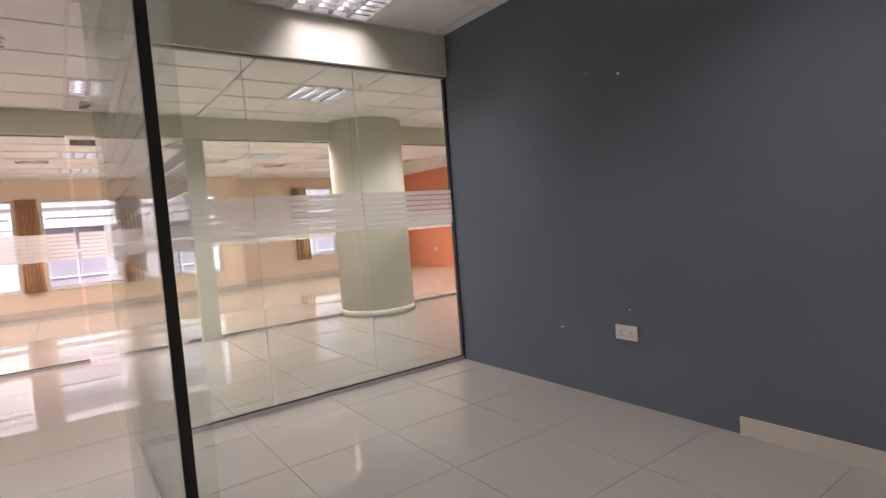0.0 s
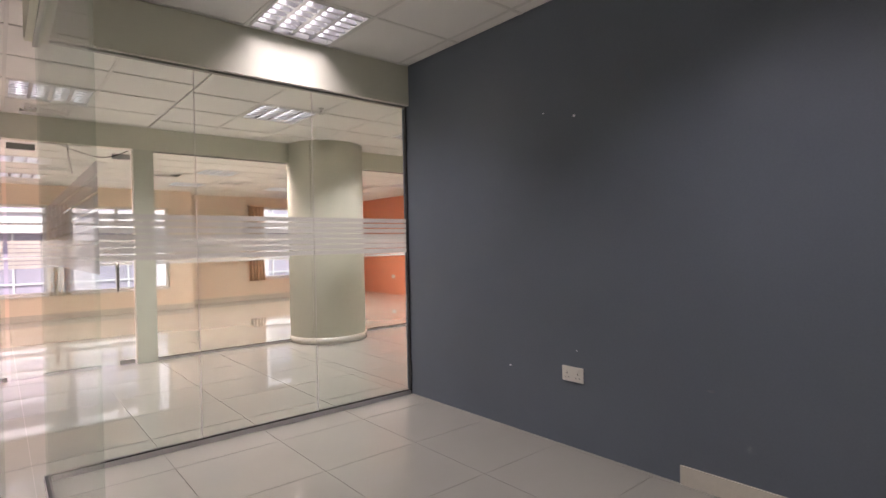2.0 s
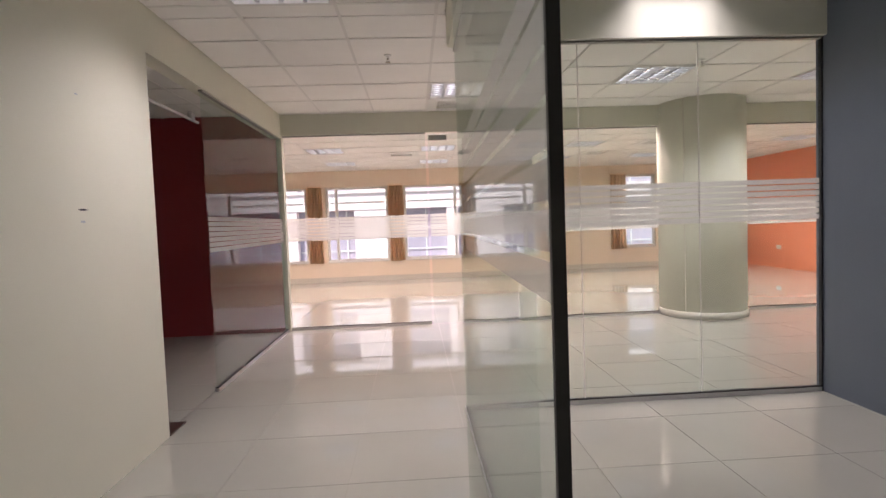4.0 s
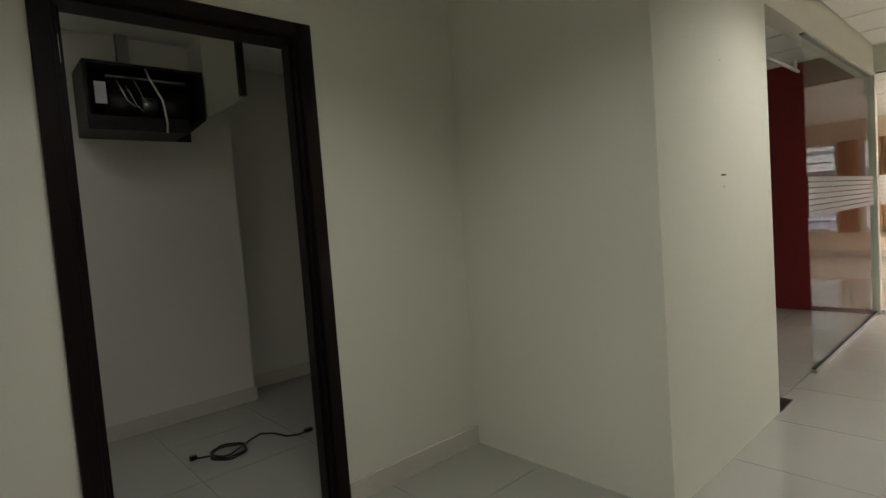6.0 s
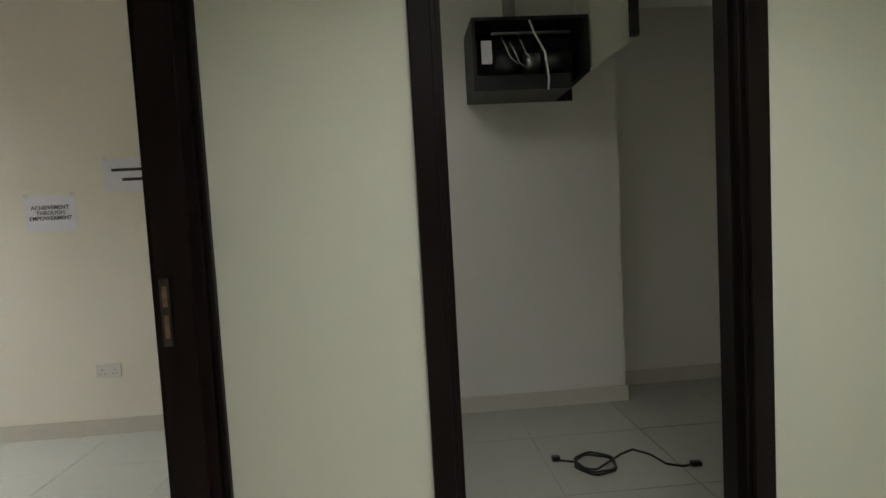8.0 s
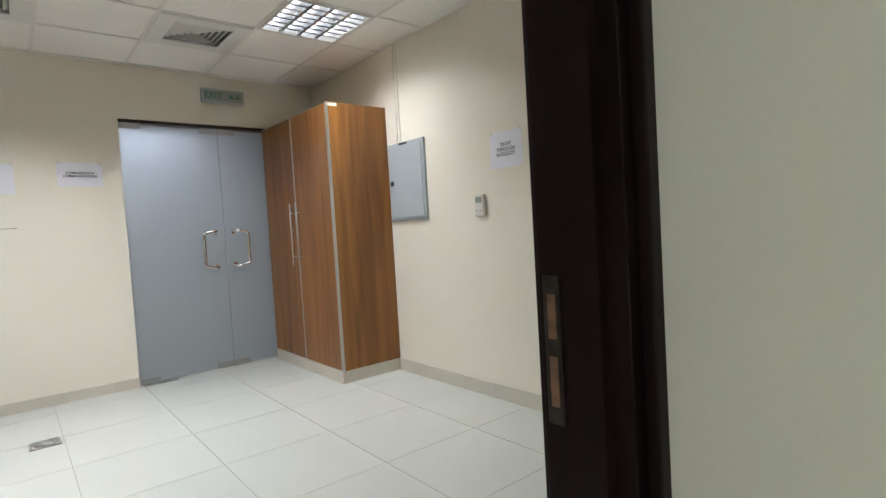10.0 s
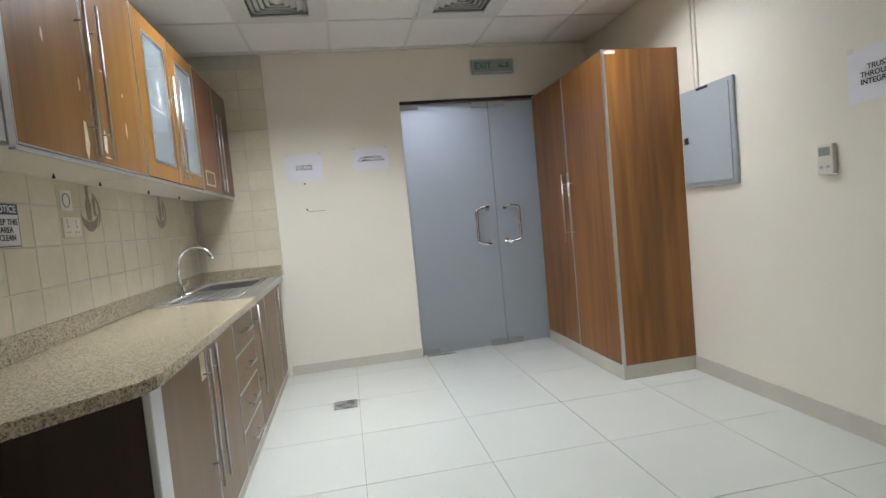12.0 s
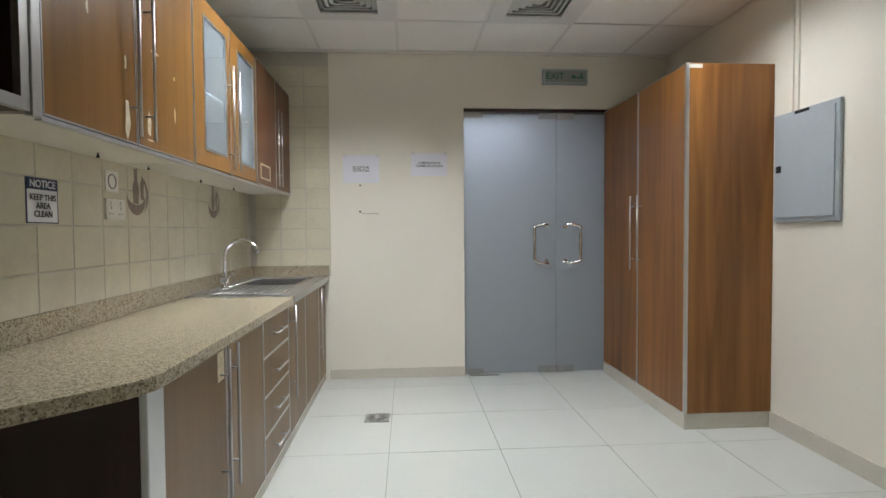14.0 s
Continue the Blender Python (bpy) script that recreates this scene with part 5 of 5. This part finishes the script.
t = wall_body("oak laminate wall cabinet with two frosted glass doors", -3.822, -2.832, glazed=True)
for y0, y1, a, b in ((-3.326, -2.834, -3.272, -2.950), (-3.818, -3.331, -3.772, -3.452)):
    c, f, e = 1.615, 2.250, 0.011
    d = part("door", bm_boxes((UX, UX + 0.016, y0 + 0.006, a, UZ0 + 0.008, UZ1 - 0.006), (UX, UX + 0.016, b, y1 - 0.006, UZ0 + 0.008, UZ1 - 0.006),
                              (UX, UX + 0.016, a, b, UZ0 + 0.008, c), (UX, UX + 0.016, a, b, f, UZ1 - 0.006)), "oak", t)
    for ye in (y0 + 0.0005, y1 - 0.0055):
        part("edging", bm_boxes((UX - 0.001, UX + 0.017, ye, ye + 0.005, UZ0 + 0.002, UZ1)), "alu", d)
    part("glazing_bead", bm_ring(UX - 0.003, UX + 0.014, a, b, c, f, e, e), "alu", d)
    part("pane", bm_boxes((UX + 0.004, UX + 0.008, a + e, b - e, c + e, f - e)), "cabinet_glass", d, "hazy glass pane", shadow=False)
wall_handle(t, -3.285, 1.555, 2.105, 1.64, 2.0)
wall_handle(t, -3.385, 1.56, 2.105, 1.64, 2.0)

t = wall_body("oak laminate wall cabinet with two doors at the corner", KY0 + 0.008, -3.826)
front(t, -4.318, -3.828, UZ0 + 0.002, UZ1, "walnut_dark", x=UX)
d = front(t, KY0 + 0.01, -4.323, UZ0 + 0.002, UZ1, "walnut_dark", x=UX)
wall_handle(t, -4.275, 1.555, 2.105, 1.64, 2.0)
wall_handle(t, -4.375, 1.555, 2.105, 1.64, 2.0)
part("torn_label", bm_boxes((UX - 0.0016, UX - 0.0004, -4.15, -3.90, 1.575, 1.585), (UX - 0.0016, UX - 0.0004, -4.15, -3.90, 1.665, 1.675),
                            (UX - 0.0016, UX - 0.0004, -4.15, -4.13, 1.586, 1.664), (UX - 0.0016, UX - 0.0004, -3.92, -3.90, 1.586, 1.664)), "bare", t, "torn remains of a label")

t = thing("wall_cabinet", "open dark wall cabinet with its door missing", "wall cabinet", "wall cabinets")
part("body", bm_boxes((KX1 - 0.03, KX1 - 0.012, -1.78, -1.18, UZ0, UZ1), (UX + 0.02, KX1 - 0.0302, -1.784, -1.768, UZ0, UZ1), (UX + 0.02, KX1 - 0.0302, -1.19, -1.174, UZ0, UZ1),
                      (UX + 0.02, KX1 - 0.0302, -1.7678, -1.1902, UZ0, UZ0 + 0.016), (UX + 0.02, KX1 - 0.0302, -1.7678, -1.1902, UZ1 - 0.016, UZ1)), "wenge", t)
part("face_frame", bm_boxes((UX, UX + 0.0195, -1.786, -1.755, UZ0, UZ1), (UX, UX + 0.0195, -1.205, -1.174, UZ0, UZ1), (UX, UX + 0.0195, -1.7548, -1.2052, UZ0, UZ0 + 0.03),
                            (UX, UX + 0.0195, -1.7548, -1.2052, UZ1 - 0.03, UZ1)), "alu", t)

for y in (-2.50, -2.90, -3.52, -4.10):
    t = thing("cup_hook", "small dark screw under the wall cabinets", "hook", "cup hooks")
    part("screw", bm_tube([(1.40, y, 1.531), (1.40, y, 1.521)], 0.003, 6), "black", t)
    part("tip", bm_tube([(1.40, y, 1.5205), (1.40, y, 1.512)], 0.006, 8), "black", t)

t = thing("floor_drain", "square steel floor drain grate set in the tiles", "floor drain")
t.location = (0.425, -3.83, 0)
part("frame", bm_boxes((-0.08, 0.08, -0.08, -0.066, 0.0005, 0.004), (-0.08, 0.08, 0.066, 0.08, 0.0005, 0.004), (-0.08, -0.066, -0.066, 0.066, 0.0005, 0.004), (0.066, 0.08, -0.066, 0.066, 0.0005, 0.004)), "rail", t)
part("tray", bm_boxes((-0.066, 0.066, -0.066, 0.066, 0.0005, 0.0015)), "steel", t)
for r in (0.018, 0.034, 0.050):
    part("ring", bm_tube([(r * math.cos(k * 0.3142), r * math.sin(k * 0.3142), 0.0032) for k in range(21)], 0.0042, 5), "steel", t)
for k in range(4):
    a = math.pi * k / 4
    part("spoke", bm_tube([(0.064 * math.cos(a), 0.064 * math.sin(a), 0.003), (-0.064 * math.cos(a), -0.064 * math.sin(a), 0.003)], 0.003, 5), "steel", t)

# ---- store ----
t = thing("fan_coil_unit", "black open-fronted air conditioning unit hung on the store wall", "air conditioner")
ax, ay0, ay1, az0, az1 = -1.53, 0.925, 1.585, 1.935, 2.335
w = 0.018
part("back_panel", bm_boxes((-1.876, -1.86, ay0, ay1, az0, az1)), "black", t)
part("side_panel", bm_boxes((-1.8598, ax, ay0, ay0 + w, az0, az1)), "black", t)
part("side_panel", bm_boxes((-1.8598, ax, ay1 - w, ay1, az0 + 0.11, az1)), "black", t)
part("bottom_panel", bm_boxes((-1.8598, ax, ay0 + w + 0.0002, ay1 - 0.11, az0, az0 + w)), "black", t)
part("front_lip", bm_boxes((ax - 0.004, ax, ay0 + w + 0.0002, ay1 - 0.11, az0 + w + 0.0002, az0 + 0.085)), "black", t)
bm = bm_boxes((-1.8598, ax, ay1 - 0.1098, ay1, az0, az0 + w))
for v in bm.verts:
    if v.co.y > ay1 - 0.05:
        v.co.z += 0.0918
part("corner_panel", bm, "black", t)
part("top_panel", bm_boxes((-1.8598, ax, ay0 + w + 0.0002, ay1 - w - 0.0002, az1 - w, az1)), "black", t)
for y in (1.14, 1.43):
    bm = bmesh.new()
    bmesh.ops.create_cone(bm, cap_ends=True, segments=24, radius1=0.105, radius2=0.085, depth=0.16, matrix=Matrix.Translation((-1.70, y, 2.12)) @ Matrix.Rotation(radians(90), 4, "X"))
    for f in bm.faces:
        f.smooth = len(f.verts) == 4
    part("blower", bm, "black", t)
part("motor", bm_tube([(-1.68, 1.24, 2.12), (-1.68, 1.33, 2.12)], 0.055, 16), "rail", t)
part("label_plate", bm_boxes((-1.60, -1.597, 0.985, 1.045, 2.10, 2.23)), "paper", t, "white paper label")
part("bracket", bm_boxes((-1.62, -1.60, 1.05, 1.50, 2.262, 2.275)), "rail", t)
for k, (y, z) in enumerate(((1.10, 2.20), (1.15, 2.17), (1.19, 2.22))):
    part("wire", bm_tube([(-1.60, y, z + 0.05), (-1.585, y + 0.02, z), (-1.59, y + 0.05, z - 0.07), (-1.58, y + 0.09, z - 0.11)], 0.004, 6), "steel", t)
part("drip_cable", bm_tube([(-1.55, 1.25, 2.33), (-1.525, 1.27, 2.25), (-1.522, 1.33, 2.13), (-1.52, 1.345, 1.99), (-1.525, 1.34, 1.93)], 0.006, 6), "plastic", t, "pale loose cable")
part("conduit", bm_boxes((-1.86, -1.82, 1.17, 1.24, az1, SZ)), "duct", t)
t = thing("air_duct", "short galvanised duct beside the air conditioning unit", "duct")
bm = bm_boxes((-1.876, -1.60, 1.62, 1.86, 2.20, SZ))
for v in bm.verts:
    if v.co.y < 1.7 and v.co.z < 2.3:
        v.co.z = 2.06
part("sheet", bm, "cream", t)
t = thing("duct_hanger", "black hanging bar below the store ceiling", "hanger")
part("bar", bm_boxes((-1.585, -1.55, 1.84, 1.885, 2.22, SZ)), "black", t)

t = thing("floor_cable", "coiled black cable lying on the store floor", "cable")
pts = [(-1.12, 1.20, 0.006), (-1.09, 1.27, 0.006)]
for k in range(44):
    a = math.pi * 1.1 - k * 0.33
    r = 0.095 + 0.006 * math.sin(k * 1.7)
    pts.append((-1.035 + r * math.sin(a), 1.355 + r * math.cos(a), 0.007 + 0.0006 * k))
pts += [(-1.06, 1.44, 0.012), (-1.13, 1.52, 0.006), (-1.17, 1.60, 0.006), (-1.10, 1.66, 0.006), (-0.99, 1.69, 0.006), (-0.955, 1.75, 0.006), (-0.96, 1.80, 0.006)]
part("lead", bm_tube(pts, 0.0055, 8), "black", t)
part("plug", bevelled(bm_boxes((-1.145, -1.115, 1.165, 1.205, 0.0, 0.026)), 0.006), "black", t)
part("connector", bevelled(bm_boxes((-0.975, -0.945, 1.795, 1.845, 0.0, 0.022)), 0.005), "black", t)

# ---- small marks on the walls ----


def wall_mark(x, y, z, w, h, mat, label, along="y"):
    t = thing("wall_mark", label, "wall mark", "wall marks")
    bm = bmesh.new()
    n = 10
    ring = []
    for k in range(n):
        a, r = 2 * math.pi * k / n, random.uniform(0.7, 1.15)
        u, v = w / 2 * r * math.cos(a), h / 2 * r * math.sin(a)
        ring.append(bm.verts.new((x, y + u, z + v) if along == "y" else (x + u, y, z + v)))
    bm.faces.new(ring)
    bmesh.ops.recalc_face_normals(bm, faces=bm.faces)
    part("spot", bm, mat, t)


for y, z, w in ((2.77, 0.42, 0.018), (2.23, 0.59, 0.012), (2.22, 1.99, 0.022), (1.45, 0.50, 0.05), (2.45, 2.05, 0.012)):
    wall_mark(XS - 0.0034, y, z, w, w * (0.35 if w > 0.04 else 0.8), "slatechip" if w > 0.04 else "paper", "pale chip in the slate paint")
wall_mark(XE + 0.0012, 3.03, 1.375, 0.075, 0.010, "ink", "dark scar of a removed switch")
wall_mark(XE + 0.0012, 3.03, 1.32, 0.04, 0.012, "greymetal", "faint scuff on the cream wall")
wall_mark(XE + 0.0012, 3.04, 1.915, 0.03, 0.010, "greymetal", "faint scuff on the cream wall")
wall_mark(KX1 - 0.0118, -2.10, 1.0, 0.02, 0.006, "tilegrout", "small stain on a tile")

# ---- floors, tile by tile ----
bed = grout_bed("floor_kitchen", KX0, KX1, KY0 - 0.06, -0.07, "white polished porcelain kitchen floor tiles")
tile_field(bed, KX0, KX1, KY0 - 0.06, -0.07, 0.33, -3.27, "floor_kitchen")
bed = grout_bed("floor_lobby", -0.06, XS + 0.1, -0.069, Y2, "polished cream porcelain floor tiles")
tile_field(bed, -0.06, XS + 0.1, -0.069, Y2, 1.68, 2.99, "floor")
far = grout_bed("floor_hall", -3.6, XO + 0.1, Y2 + 0.001, YW2 + 0.1, "polished cream porcelain floor tiles of the hall")
bm = bmesh.new()
tile_field(None, -3.6, XO + 0.1, Y2 + 0.001, YW2 + 0.1, 1.68, 2.99, "floor", joined=bm)
tagged(part("floor_tiles", bm, "floor", far), kind="stuff")
side = grout_bed("floor_side_rooms", -2.6, -0.061, -0.069, Y2, "polished cream porcelain floor tiles of the side rooms")
bm = bmesh.new()
tile_field(None, -2.6, -0.061, -0.069, Y2, 1.68, 2.99, "floor", joined=bm)
tagged(part("floor_tiles", bm, "floor", side), kind="stuff")
corr = grout_bed("floor_corridor", XS + 0.101, XO + 0.1, Y1, Y2, "polished cream porcelain floor tiles of the corridor")
bm = bmesh.new()
tile_field(None, XS + 0.101, XO + 0.1, Y1, Y2, 1.68, 2.99, "floor", joined=bm)
tagged(part("floor_tiles", bm, "floor", corr), kind="stuff")
